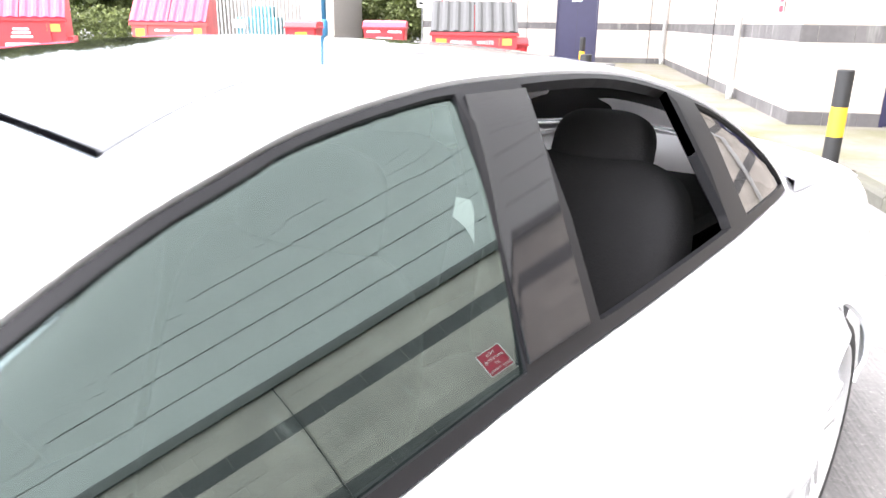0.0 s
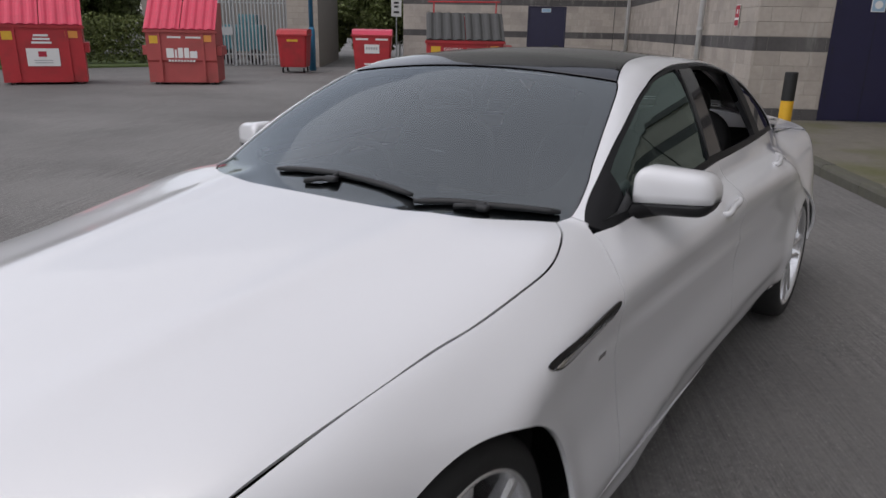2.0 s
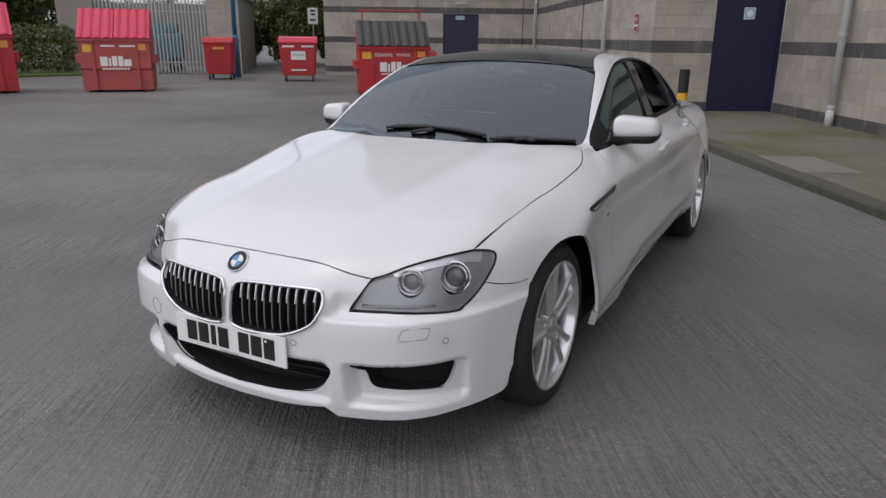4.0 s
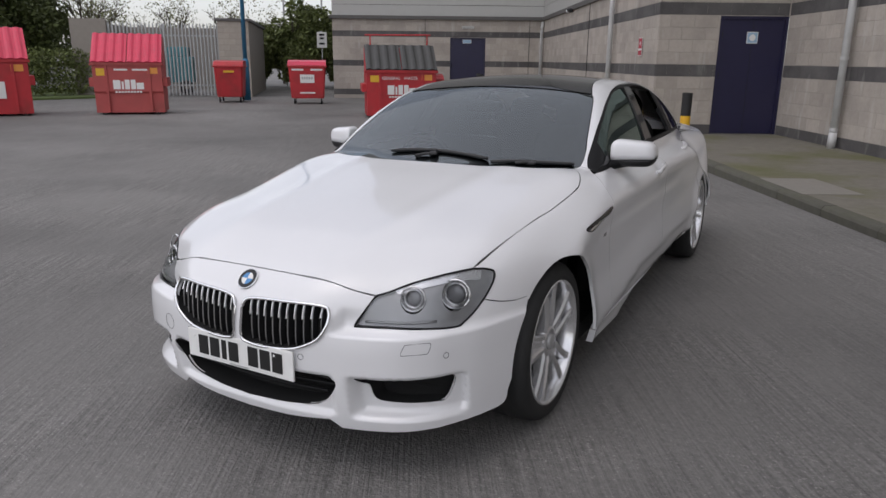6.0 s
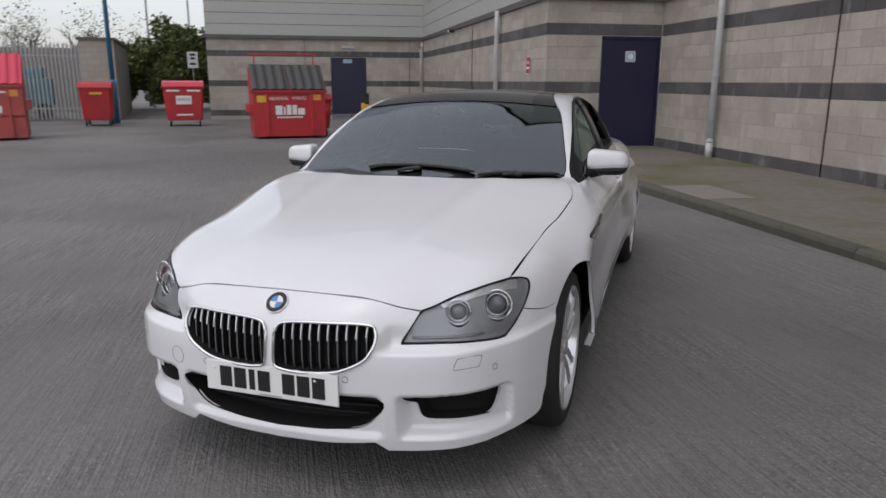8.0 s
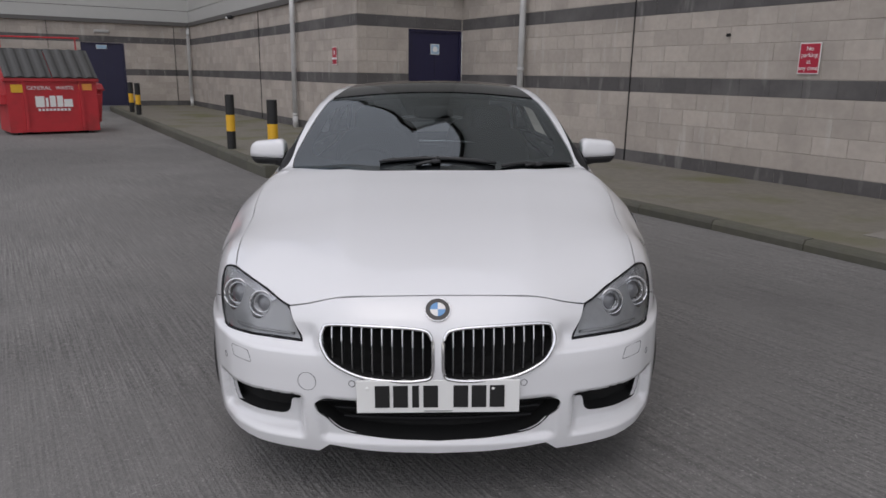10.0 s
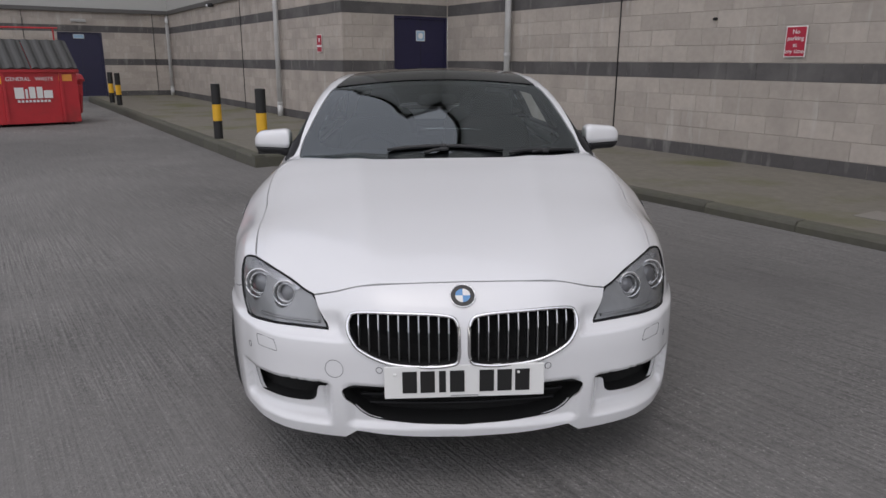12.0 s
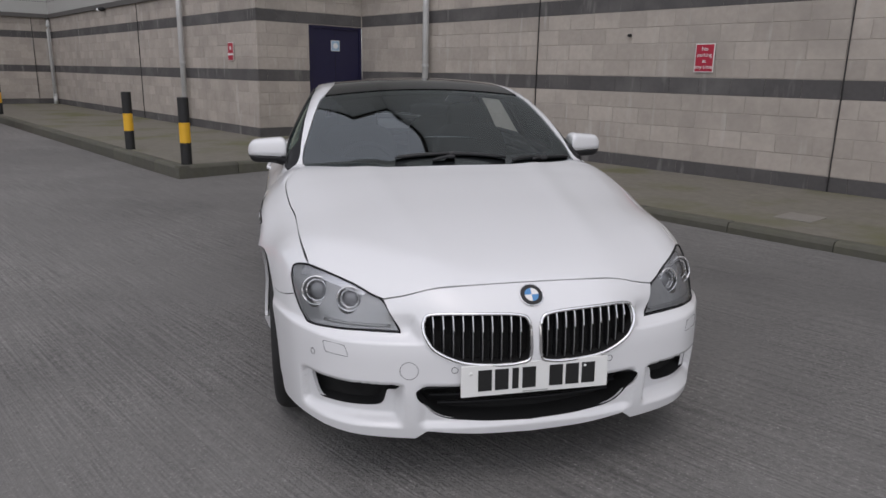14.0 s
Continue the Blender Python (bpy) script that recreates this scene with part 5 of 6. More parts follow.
rounded(bm, (0, 0, -0.01), (0.075, 0.06, 0.03), 0.7)
box(bm, (-0.18, -0.018, -0.012), (0.18, 0.018, 0.004))
box(bm, (-0.02, -0.18, -0.012), (0.02, 0.0, 0.004))
bmesh.ops.transform(bm, matrix=m, verts=bm.verts[:])
part("wheel_spokes", bm, SATIN, wheel_ring, smooth=True)
part("console", boxed((-0.11, 0.9, 0.30), (0.11, 2.1, 0.62), 0.03), LEATHER, car, "black centre console")
part("parcel_shelf", boxed((-0.60, 2.66, 0.90), (0.60, 3.30, 0.95), 0.02), LEATHER, car, "black rear parcel shelf")
part("rear_mirror", rounded(bmesh.new(), (0.0, 1.12, 1.225), (0.115, 0.022, 0.035), 0.6), SATIN, car, "black inside mirror", True)
paired("door_card", boxed((0.70, 0.80, 0.30), (0.75, 2.70, 0.93), 0.02), LEATHER, car, "black inner door lining", False)
part("headliner", boxed((-0.48, 1.38, 1.325), (0.48, 2.45, 1.335)), HEADLINING, car, "grey roof lining")
# thin chrome line held just under the windscreen
part("screen_line", tube(bmesh.new(), [Vector(p) + Vector((0, 0.02, -0.05)) for p in from_top(*[(x, 0.80) for x in np.linspace(-0.10, 0.22, 8)])], 0.003, 6), CHROME, car, "thin chrome line just under the windscreen", True)
# tail lamps
for sign in (1, -1):
    pts = cast(np.array([(sign * x, 5.2, z) for z in np.linspace(0.76, 0.90, 6) for x in np.linspace(0.42, 0.70, 10)]), np.array([0, -1.0, 0]), 2.0) + (0, 0.006, 0)
    bm = bmesh.new()
    vs = [bm.verts.new(p) for p in pts]
    for r in range(5):
        for c in range(9):
            k = r * 10 + c
            bm.faces.new((vs[k], vs[k + 1], vs[k + 11], vs[k + 10]))
    bmesh.ops.recalc_face_normals(bm, faces=bm.faces[:])
    part("tail_lamp", bm, TAIL_RED, car, "red tail lamp", True)

# ---- doors, pipes, signs on the building ----
def on_wall(name, at, label, category, group=""):
    """A thing in the building's own axes."""
    return thing(name, BLD @ Matrix.Translation(at), label, category, group)


FACE_R, FACE_U = Matrix.Rotation(radians(-90), 4, "Z"), Matrix.Identity(4)   # x along the wall as seen, y into it


def steel_door(name, v0, v1, u, label):
    ob = structure(name, boxed((v0 + 0.06, u + 0.06, PAVE_Z + 0.01), (v1 - 0.06, u + 0.11, DOOR_TOP - 0.05), 0.004), DOOR_BLUE, label, "door")
    for x in (v0, v1 - 0.06):
        part("door_frame", boxed((x + 0.002, u + 0.03, PAVE_Z), (x + 0.06, u + 0.13, DOOR_TOP - 0.002)), DOOR_BLUE, ob)
    part("door_frame", boxed((v0 + 0.06, u + 0.03, DOOR_TOP - 0.05), (v1 - 0.06, u + 0.13, DOOR_TOP - 0.002)), DOOR_BLUE, ob)
    part("seam", boxed(((v0 + v1) / 2 - 0.003, u + 0.056, PAVE_Z + 0.02), ((v0 + v1) / 2 + 0.003, u + 0.061, DOOR_TOP - 0.06)), SATIN, ob)
    for z in (0.5, 1.2, 1.95):
        part("hinge", tube(bmesh.new(), [(v0 + 0.07, u + 0.05, z), (v0 + 0.07, u + 0.05, z + 0.1)], 0.012, 8), SATIN, ob)
    return ob


door = steel_door("door_1", DOOR_R[0], DOOR_R[1], RETURN, "closed navy steel door with a small notice")
steel_door("door_2", DOOR_F[0], DOOR_F[1], FAR, "closed navy steel door beside a bin")


def plate_sign(name, v, u, z, wide, high, m, mat, label, rim=WHITE_PRINT):
    ob = thing(name, BLD @ Matrix.Translation((v, u, z)) @ m, label, "sign")
    part("sign_plate", boxed((-wide / 2, -0.006, -high / 2), (wide / 2, 0.0, high / 2), 0.002), rim, ob)
    part("sign_face", boxed((-wide / 2 + 0.012, -0.009, -high / 2 + 0.012), (wide / 2 - 0.012, -0.005, high / 2 - 0.012)), mat, ob)
    return ob


UP = Matrix.Rotation(radians(90), 4, "X")
no_parking = plate_sign("no_parking_sign", WALL_R - 0.004, 2.77, 1.70, 0.275, 0.37, FACE_R, SIGN_RED, "red wall sign forbidding parking")
for k, words in enumerate(("No", "parking", "at", "any time")):
    text_on(words, 0.072, WHITE_PRINT, no_parking, Matrix.Translation((0, -0.011, 0.115 - 0.077 * k)) @ UP)
fire = plate_sign("fire_notice", WALL_L - 0.004, 11.82, 1.785, 0.25, 0.36, FACE_R, SIGN_RED, "small red and white fire notice on the wall")
part("sign_band", boxed((-0.12, -0.012, -0.075), (0.12, -0.008, -0.035)), WHITE_PRINT, fire)
part("sign_mark", boxed((-0.03, -0.012, 0.03), (0.035, -0.008, 0.10)), WHITE_PRINT, fire)
notice = plate_sign("door_notice", 6.22, RETURN + 0.058, 1.95, 0.21, 0.21, FACE_U, TEAL_PALE, "small white and blue door notice")
part("sign_mark", disc(bmesh.new(), Matrix.Translation((0, -0.010, 0)) @ UP, 0.06, -0.001, 0.002), WHITE_PRINT, notice)
plate_sign("door_notice", 1.37, FAR + 0.058, 2.20, 0.34, 0.14, FACE_U, TEAL_PALE, "small white notice on a navy door")
vent = on_wall("wall_vent", (1.40, FAR - 0.001, 2.73), "cream louvred vent above a door", "vent")
part("vent_frame", boxed((-0.24, -0.05, -0.05), (0.24, 0, 0.05), 0.008), PIPE, vent)
for z in (-0.022, 0.0, 0.022):
    part("slat", boxed((-0.21, -0.058, z - 0.006), (0.21, -0.048, z + 0.006)), CLADDING, vent)


def downpipe(v, u, off, label, top=3.0, neck=False):
    ob = on_wall("downpipe", (v, u, 0), label, "downpipe", "downpipes on the walls")
    ox, oy = off
    line = [(ox * 0.10, oy * 0.10, PAVE_Z), (ox * 0.10, oy * 0.10, top - 0.35)]
    line += [(ox * 0.10, oy * 0.10, top - 0.25), (ox * 0.03 - (1 - abs(ox)) * 0.25, oy * 0.03 + (1 - abs(oy)) * 0.25, top - 0.05), (ox * 0.03 - (1 - abs(ox)) * 0.25, oy * 0.03 + (1 - abs(oy)) * 0.25, top + 0.1)] if neck else [(ox * 0.10, oy * 0.10, top + 0.1)]
    part("pipe", tube(bmesh.new(), line, 0.058, 16), PIPE, ob, smooth=True)
    for z in (0.42, 1.55, 2.6):
        part("bracket", tube(bmesh.new(), [(ox * 0.10, oy * 0.10, z), (ox * 0.10, oy * 0.10, z + 0.05)], 0.068, 16), PIPE, ob)
    part("shoe", tube(bmesh.new(), [(ox * 0.10, oy * 0.10, PAVE_Z + 0.0), (ox * 0.10, oy * 0.10, PAVE_Z + 0.26)], 0.066, 16), PIPE, ob, smooth=True)
    return ob


downpipe(WALL_R, 8.45, (-1, 0), "pale grey downpipe against the long wall")
downpipe(WALL_L, 14.14, (-1, 0), "pale grey downpipe near the wall corner")
downpipe(WALL_L, 25.75, (-1, 0), "pale grey downpipe with a swan neck in the corner", 3.0, True)
lamp = on_wall("wall_lamp", (WALL_L - 0.02, 19.7, 3.0), "small bulkhead lamp high on the wall", "lamp")
part("lamp_body", rounded(bmesh.new(), (-0.09, 0, 0), (0.10, 0.09, 0.06), 0.6), SATIN, lamp, smooth=True)
part("lamp_glass", rounded(bmesh.new(), (-0.15, 0, -0.02), (0.06, 0.07, 0.045), 0.8), LAMP_WHITE, lamp, smooth=True)
for v, u, a in ((WALL_R, 5.72, 0), (WALL_R, 1.01, 0), (WALL_L, 17.2, 0)):
    structure("joint_trim", boxed((v - 0.003, u - 0.005, PAVE_Z), (v + 0.02, u + 0.005, 3.01)), SATIN, "dark upright movement joint in the wall", "trim")
structure("joint_trim", boxed((3.85 - 0.008, FAR - 0.003, PAVE_Z), (3.85 + 0.008, FAR + 0.02, 3.01)), SATIN, "dark upright movement joint in the wall", "trim")
structure("joint_trim", boxed((-0.3 - 0.008, FAR - 0.003, PAVE_Z), (-0.3 + 0.008, FAR + 0.02, 3.01)), SATIN, "dark upright movement joint in the wall", "trim")
hole = on_wall("wall_stub", (WALL_R, 3.97, 2.02), "small black pipe stub in the wall", "pipe")
part("stub", tube(bmesh.new(), [(0.02, 0, 0), (-0.03, 0, -0.004)], 0.022, 12), SATIN, hole)


# ---- bollards ----
def make_bollard(v, u):
    ob = thing("bollard", BLD @ Matrix.Translation((v, u, PAVE_Z)), "black and yellow steel bollard on the pavement", "bollard", "bollards on the pavement")
    for name, z0, z1, mat in (("lower_band", 0.0, 0.30, BOLLARD_BLACK), ("middle_band", 0.30, 0.575, BOLLARD_YELLOW)):
        part(name, tube(bmesh.new(), [(0, 0, z0), (0, 0, z1)], 0.074, 28), mat, ob, smooth=False)
    bm = tube(bmesh.new(), [(0, 0, 0.575), (0, 0, 0.905), (0, 0, 0.913)], [0.074, 0.074, 0.066], 28)
    part("upper_band", bm, BOLLARD_BLACK, ob)
    return ob


first = make_bollard(1.62, 7.46)
for v, u in ((1.62, 9.78), (3.96, 7.50), (1.62, 21.6), (1.62, 20.2)):
    copy_thing(first, BLD @ Matrix.Translation((v, u, PAVE_Z)))

# ---- loose slabs and covers on the pavement ----
for v, u, w, d in ((4.48, 4.72, 0.66, 1.05), (4.90, 0.52, 0.40, 0.35)):
    ob = thing("cover_slab", BLD @ Matrix.Translation((v, u, PAVE_Z)), "pale concrete cover set in the pavement", "slab")
    part("slab", boxed((-w / 2, -d / 2, 0.0), (w / 2, d / 2, 0.006), 0.002), SLAB, ob)


# ---- waste bins ----
def lid_half(x0, x1, y0, z0, y1, z1, thick, ribs, mat, ob, name="lid"):
    """A ribbed lid leaf that slopes from its front edge up to its hinge."""
    bm = bmesh.new()
    slope = Vector((0, y1 - y0, z1 - z0))
    up = Vector((0, -slope.z, slope.y)).normalized()
    n = ribs * 4
    line = []
    for k in range(n + 1):
        x = x0 + (x1 - x0) * k / n
        line.append((x, 0.028 if k % 4 in (1, 2) else 0.0))
    lo = [bm.verts.new(Vector((x, y0, z0)) + up * (h + thick)) for x, h in line]
    hi = [bm.verts.new(Vector((x, y1, z1)) + up * (h + thick)) for x, h in line]
    lob = [bm.verts.new(Vector((x, y0, z0))) for x, h in line]
    hib = [bm.verts.new(Vector((x, y1, z1))) for x, h in line]
    for k in range(n):
        bm.faces.new((lo[k], lo[k + 1], hi[k + 1], hi[k]))
        bm.faces.new((lob[k + 1], lob[k], hib[k], hib[k + 1]))
        bm.faces.new((lob[k], lob[k + 1], lo[k + 1], lo[k]))
        bm.faces.new((hi[k], hi[k + 1], hib[k + 1], hib[k]))
    bm.faces.new((lo[0], hi[0], hib[0], lob[0]))
    bm.faces.new((lo[-1], lob[-1], hib[-1], hi[-1]))
    bmesh.ops.recalc_face_normals(bm, faces=bm.faces[:])
    return part(name, bm, mat, ob)


def print_bar(ob, x0, x1, z0, z1, y, mat, name="print_bar"):
    return part(name, boxed((x0, y - 0.006, z0), (x1, y, z1)), mat, ob)


def skip_bin(x, y, turn, wide, deep, front, top, body_mat, lid_mat, label, style):
    """A large steel bin with a sloping two-leaf lid; its front lies along y = 0."""
    ob = thing("waste_bin", Matrix.Translation((x, y, ground_z(x, y))) @ Matrix.Rotation(radians(turn), 4, "Z"), label, "bin", "large red bins")
    h = wide / 2
    if style == "chest":
        profile = [(0.05, 0.06), (0.05, front * 0.42), (0.0, front * 0.46), (0.0, front), (deep * 0.55, top - 0.04), (deep, top - 0.04), (deep - 0.08, 0.06)]
    else:
        profile = [(0.03, 0.06), (0.0, front), (deep * 0.6, top - 0.04), (deep, top - 0.04), (deep - 0.08, 0.06)]
    part("body", prism(bmesh.new(), profile, -h, h, "x"), body_mat, ob)
    bm = bmesh.new()
    for s in (-1, 1):
        box(bm, (s * (h + 0.0) - 0.05, -0.03, front - 0.06), (s * (h + 0.0) + 0.05, deep * 0.3, front + 0.0))
    box(bm, (-h - 0.03, -0.05, front - 0.05), (h + 0.03, 0.02, front + 0.02))
    part("rim", bm, body_mat, ob)
    for s in (-1, 1):
        part("lift_pocket", boxed((s * h - (0.12 if s < 0 else 0), 0.1, front * 0.55), (s * h + (0.12 if s > 0 else 0), deep * 0.8, front * 0.72), 0.01), body_mat, ob)
        part("skid", boxed((s * h * 0.8 - 0.05, 0.1, 0.0), (s * h * 0.8 + 0.05, deep - 0.1, 0.07)), SATIN, ob)
        part("rib", boxed((s * h * 0.62 - 0.03, -0.03, 0.08), (s * h * 0.62 + 0.03, 0.02, front * 0.96)), body_mat, ob)
    for x0, x1 in ((-h - 0.02, -0.012), (0.012, h + 0.02)):
        lid_half(x0, x1, -0.06, front + 0.02, deep * 0.55, top, 0.02, 4, lid_mat, ob)
    part("lid_hinge", tube(bmesh.new(), [(-h, deep * 0.56, top), (h, deep * 0.56, top)], 0.03, 10), SATIN, ob)
    return ob


def bin_print(ob, h, front, style):
    y = -0.003
    print_bar(ob, -h * 0.90, -h * 0.62, front * 0.76, front * 0.90, -0.001, YELLOW, "yellow_label")
    print_bar(ob, h * 0.58, h * 0.88, front * 0.80, front * 0.92, -0.001, ORANGE, "orange_label")
    if style == "panel":
        print_bar(ob, -0.36, 0.36, front * 0.32, front * 0.62, y, WHITE_PRINT, "white_panel")
        print_bar(ob, -0.10, 0.08, front * 0.48, front * 0.57, y - 0.006, SIGN_RED)
        for z in (0.37, 0.41):
            print_bar(ob, -0.2, 0.2, front * z, front * z + 0.02, y - 0.006, LENS_GREY)
        for z, w in ((0.70, 0.22), (0.76, 0.19), (0.82, 0.16)):
            print_bar(ob, -w, w, front * z, front * z + 0.05, y, WHITE_PRINT)
    else:
        # plain shapes in place of the maker's mark
        for x0, x1, tall in ((-0.38, -0.20, 1.0), (-0.17, -0.12, 0.85), (-0.09, 0.03, 1.05), (0.06, 0.18, 1.05), (0.20, 0.38, 0.72)):
            print_bar(ob, x0, x1, front * 0.50, front * 0.50 + 0.24 * tall, y, WHITE_PRINT)
        for k in range(9):
            print_bar(ob, -0.34 + 0.076 * k, -0.29 + 0.076 * k, front * 0.43, front * 0.43 + 0.05, y, WHITE_PRINT)
        if style == "words":
            text_on("GENERAL", 0.115, WHITE_PRINT, ob, Matrix.Translation((-0.28, y - 0.002, front * 0.84)) @ UP)
            text_on("WASTE", 0.115, WHITE_PRINT, ob, Matrix.Translation((0.24, y - 0.002, front * 0.84)) @ UP)
        else:
            print_bar(ob, -0.33, 0.0, front * 0.86, front * 0.86 + 0.045, -0.001, WHITE_PRINT)
            print_bar(ob, 0.12, 0.52, front * 0.86, front * 0.86 + 0.045, -0.001, WHITE_PRINT)


b1 = skip_bin(-17.32, 7.40, 62, 1.86, 1.5, 1.42, 2.22, RED, RED_LID, "large red steel bin with a pink-red ribbed lid", "plain")
bin_print(b1, 0.93, 1.42, "panel")
b2 = skip_bin(-15.24, 9.92, 46.4, 1.72, 1.4, 1.36, 2.12, FADED, RED_LID, "faded red steel bin with a bright red ribbed lid", "chest")
bin_print(b2, 0.86, 1.36, "mark")
b4 = skip_bin(-8.80, 13.50, 39.4, 1.86, 1.35, 1.24, 1.88, RED, GREY_LID, "red steel bin with a dark grey ribbed lid", "plain")
bin_print(b4, 0.93, 1.24, "words")
for x in (-0.75, 0.85):
    part("lid_post", tube(bmesh.new(), [(x, 1.25, 1.2), (x, 1.25, 2.18)], 0.018, 8), RED, b4)
part("lid_bar", tube(bmesh.new(), [(-0.9, 1.25, 2.18), (0.95, 1.25, 2.20)], 0.018, 8), RED, b4)


def wheeled_bin(x, y, turn, wide, deep, tall, label, lidded=True):
    ob = thing("wheeled_bin", Matrix.Translation((x, y, ground_z(x, y))) @ Matrix.Rotation(radians(turn), 4, "Z"), label, "bin", "wheeled red bins")
    bm = bmesh.new()
    rings = []
    for z, g in ((0.20, 0.86), (0.24, 0.88), (tall * 0.80, 0.985), (tall * 0.86, 1.0)):
        w, d = wide / 2 * g, deep / 2 * g
        rings.append([bm.verts.new((sx * w - (0.05 * sx if k else 0), sy * d - (0 if k else 0.05 * sy), z)) for sx, sy in ((-1, -1), (1, -1), (1, 1), (-1, 1)) for k in ((0, 1) if sx * sy > 0 else (1, 0))])
    for a, b in zip(rings, rings[1:]):
        for k in range(8):
            bm.faces.new((a[k], a[(k + 1) % 8], b[(k + 1) % 8], b[k]))
    bm.faces.new(rings[0][::-1])
    bm.faces.new(rings[-1])
    bmesh.ops.recalc_face_normals(bm, faces=bm.faces[:])
    part("body", bm, RED, ob)
    part("rim", boxed((-wide / 2 - 0.03, -deep / 2 - 0.03, tall * 0.84), (wide / 2 + 0.03, deep / 2 + 0.03, tall * 0.875), 0.015), RED, ob)
    bm = bmesh.new()
    prism(bm, [(-deep / 2 - 0.02, tall * 0.88), (-deep / 2 + 0.12, tall * 0.965), (0.0, tall), (deep / 2, tall * 0.985), (deep / 2 + 0.02, tall * 0.88)], -wide / 2 - 0.01, wide / 2 + 0.01, "x")
    part("lid", bm, RED_LID if lidded else RED, ob)
    for sx in (-1, 1):
        for sy in (-1, 1):
            wheel = part("castor", lathe(bmesh.new(), [(-0.025, 0.02), (-0.025, 0.085), (-0.012, 0.1), (0.012, 0.1), (0.025, 0.085), (0.025, 0.02)], 18, (sx * wide * 0.36, sy * deep * 0.36, 0.1)), RUBBER, ob)
            part("fork", boxed((sx * wide * 0.36 - 0.035, sy * deep * 0.36 - 0.03, 0.1), (sx * wide * 0.36 + 0.035, sy * deep * 0.36 + 0.03, 0.22)), GALVANISED, wheel)
    return ob


w1 = wheeled_bin(-14.95, 16.85, 39, 1.27, 1.0, 1.48, "red four-wheeled bin with a white label")
print_bar(w1, -0.24, 0.24, 0.72, 1.0, -0.49, WHITE_PRINT, "white_label")
for k in range(5):
    print_bar(w1, -0.19 + 0.08 * k, -0.14 + 0.08 * k, 0.84, 0.92, -0.496, LENS_GREY)
print_bar(w1, -0.52, -0.12, 1.13, 1.19, -0.49, WHITE_PRINT)
print_bar(w1, 0.12, 0.52, 1.13, 1.19, -0.49, WHITE_PRINT)
print_bar(w1, -0.25, 0.25, 0.36, 0.41, -0.475, WHITE_PRINT)
w2 = wheeled_bin(-17.65, 15.85, 40, 0.98, 1.25, 1.44, "red wheeled bin beside a blue post", False)
print_bar(w2, -0.16, 0.20, 1.03, 1.10, -0.645, YELLOW, "yellow_label")
wheeled_bin(-9.0, 14.75, 39, 1.2, 0.9, 1.15, "red wheeled bin partly hidden behind a larger bin", False)

# ---- blue column, compound, far poles ----
post = thing("lamp_column", Matrix.Translation((-18.1, 17.05, ground_z(-18, 17))), "tall blue painted lamp column", "column")
part("sleeve", tube(bmesh.new(), [(0, 0, 0), (0, 0, 1.42), (0, 0, 1.5)], [0.125, 0.12, 0.085], 20), POST_BLUE, post, smooth=True)
part("shaft", tube(bmesh.new(), [(0, 0, 1.45), (0, 0, 8.5)], [0.08, 0.06], 16), POST_BLUE, post, smooth=True)
COMP = Matrix.Translation((-19.45, 18.65, -0.05)) @ Matrix.Rotation(radians(40), 4, "Z")   # compound corner; x along its front, y back


def shed():
    ob = tagged(new("shed"), "grey block store with a flat roof", "shed")
    ob.matrix_world = COMP
    bm = bmesh.new()
    box(bm, (-1.18, 0, 0), (0, 0.22, 2.92))
    box(bm, (-6.6, 0, 0), (-5.3, 0.22, 2.92))
    box(bm, (-0.22, 0.22, 0), (0, 8.0, 2.92))
    box(bm, (-6.6, 7.8, 0), (-0.22, 8.0, 2.92))
    box(bm, (-6.6, 0.22, 0), (-6.38, 7.8, 2.92))
    part("wall", bm, SHED_WALL, ob)
    part("roof_edge", boxed((-1.25, -0.08, 2.92), (0.1, 8.1, 3.02)), FASCIA, ob)
    bm = bmesh.new()
    for r in range(13):
        for k in range(4):
            x = -1.18 + 0.45 * k - (0.225 if r % 2 else 0)
            a, b = max(x, -1.18), min(x + 0.44, -0.004)
            if b - a > 0.05:
                box(bm, (a, -0.012, 0.225 * r + 0.005), (b, 0.002, 0.225 * r + 0.22))
    tagged(part("facing", bm, BLOCK_DULL, ob), kind="stuff")
    return ob


shed()
fence = tagged(new("palisade_gate"), "galvanised steel palisade gates, closed", "gate")
fence.matrix_world = COMP @ Matrix.Translation((-1.21, 0.1, 0))
bm = bmesh.new()
pale = [(-0.034, -0.004), (-0.03, 0.012), (-0.012, 0.022), (0.012, 0.022), (0.03, 0.012), (0.034, -0.004)]
shape = bmesh.new()
rows = [[shape.verts.new((x * g, -y * g, z)) for x, y in pale] for z, g in ((0.06, 1), (2.70, 1), (2.82, 0.25))]
for a, b in zip(rows, rows[1:]):
    for k in range(5):
        shape.faces.new((a[k], a[k + 1], b[k + 1], b[k]))
pale_mesh = bpy.data.meshes.new("pale")
shape.to_mesh(pale_mesh)
shape.free()
pale_mesh.materials.append(GALVANISED)
for k in range(30):
    ob = new("pale", pale_mesh)
    ob.parent = fence
    ob.matrix_basis = Matrix.Translation((-0.10 - 0.135 * k, -0.03, 0))
for z in (0.45, 2.35):
    part("rail", boxed((-4.1, 0.0, z - 0.03), (0, 0.05, z + 0.03)), GALVANISED, fence)
for x in (0.0, -2.05, -4.1):
    part("gate_post", boxed((x - 0.05, 0.05, 0), (x + 0.05, 0.15, 2.8), 0.006), GALVANISED, fence)
part("lock_box", boxed((-2.55, -0.09, 1.15), (-2.05, -0.03, 1.45), 0.01), GALVANISED, fence)
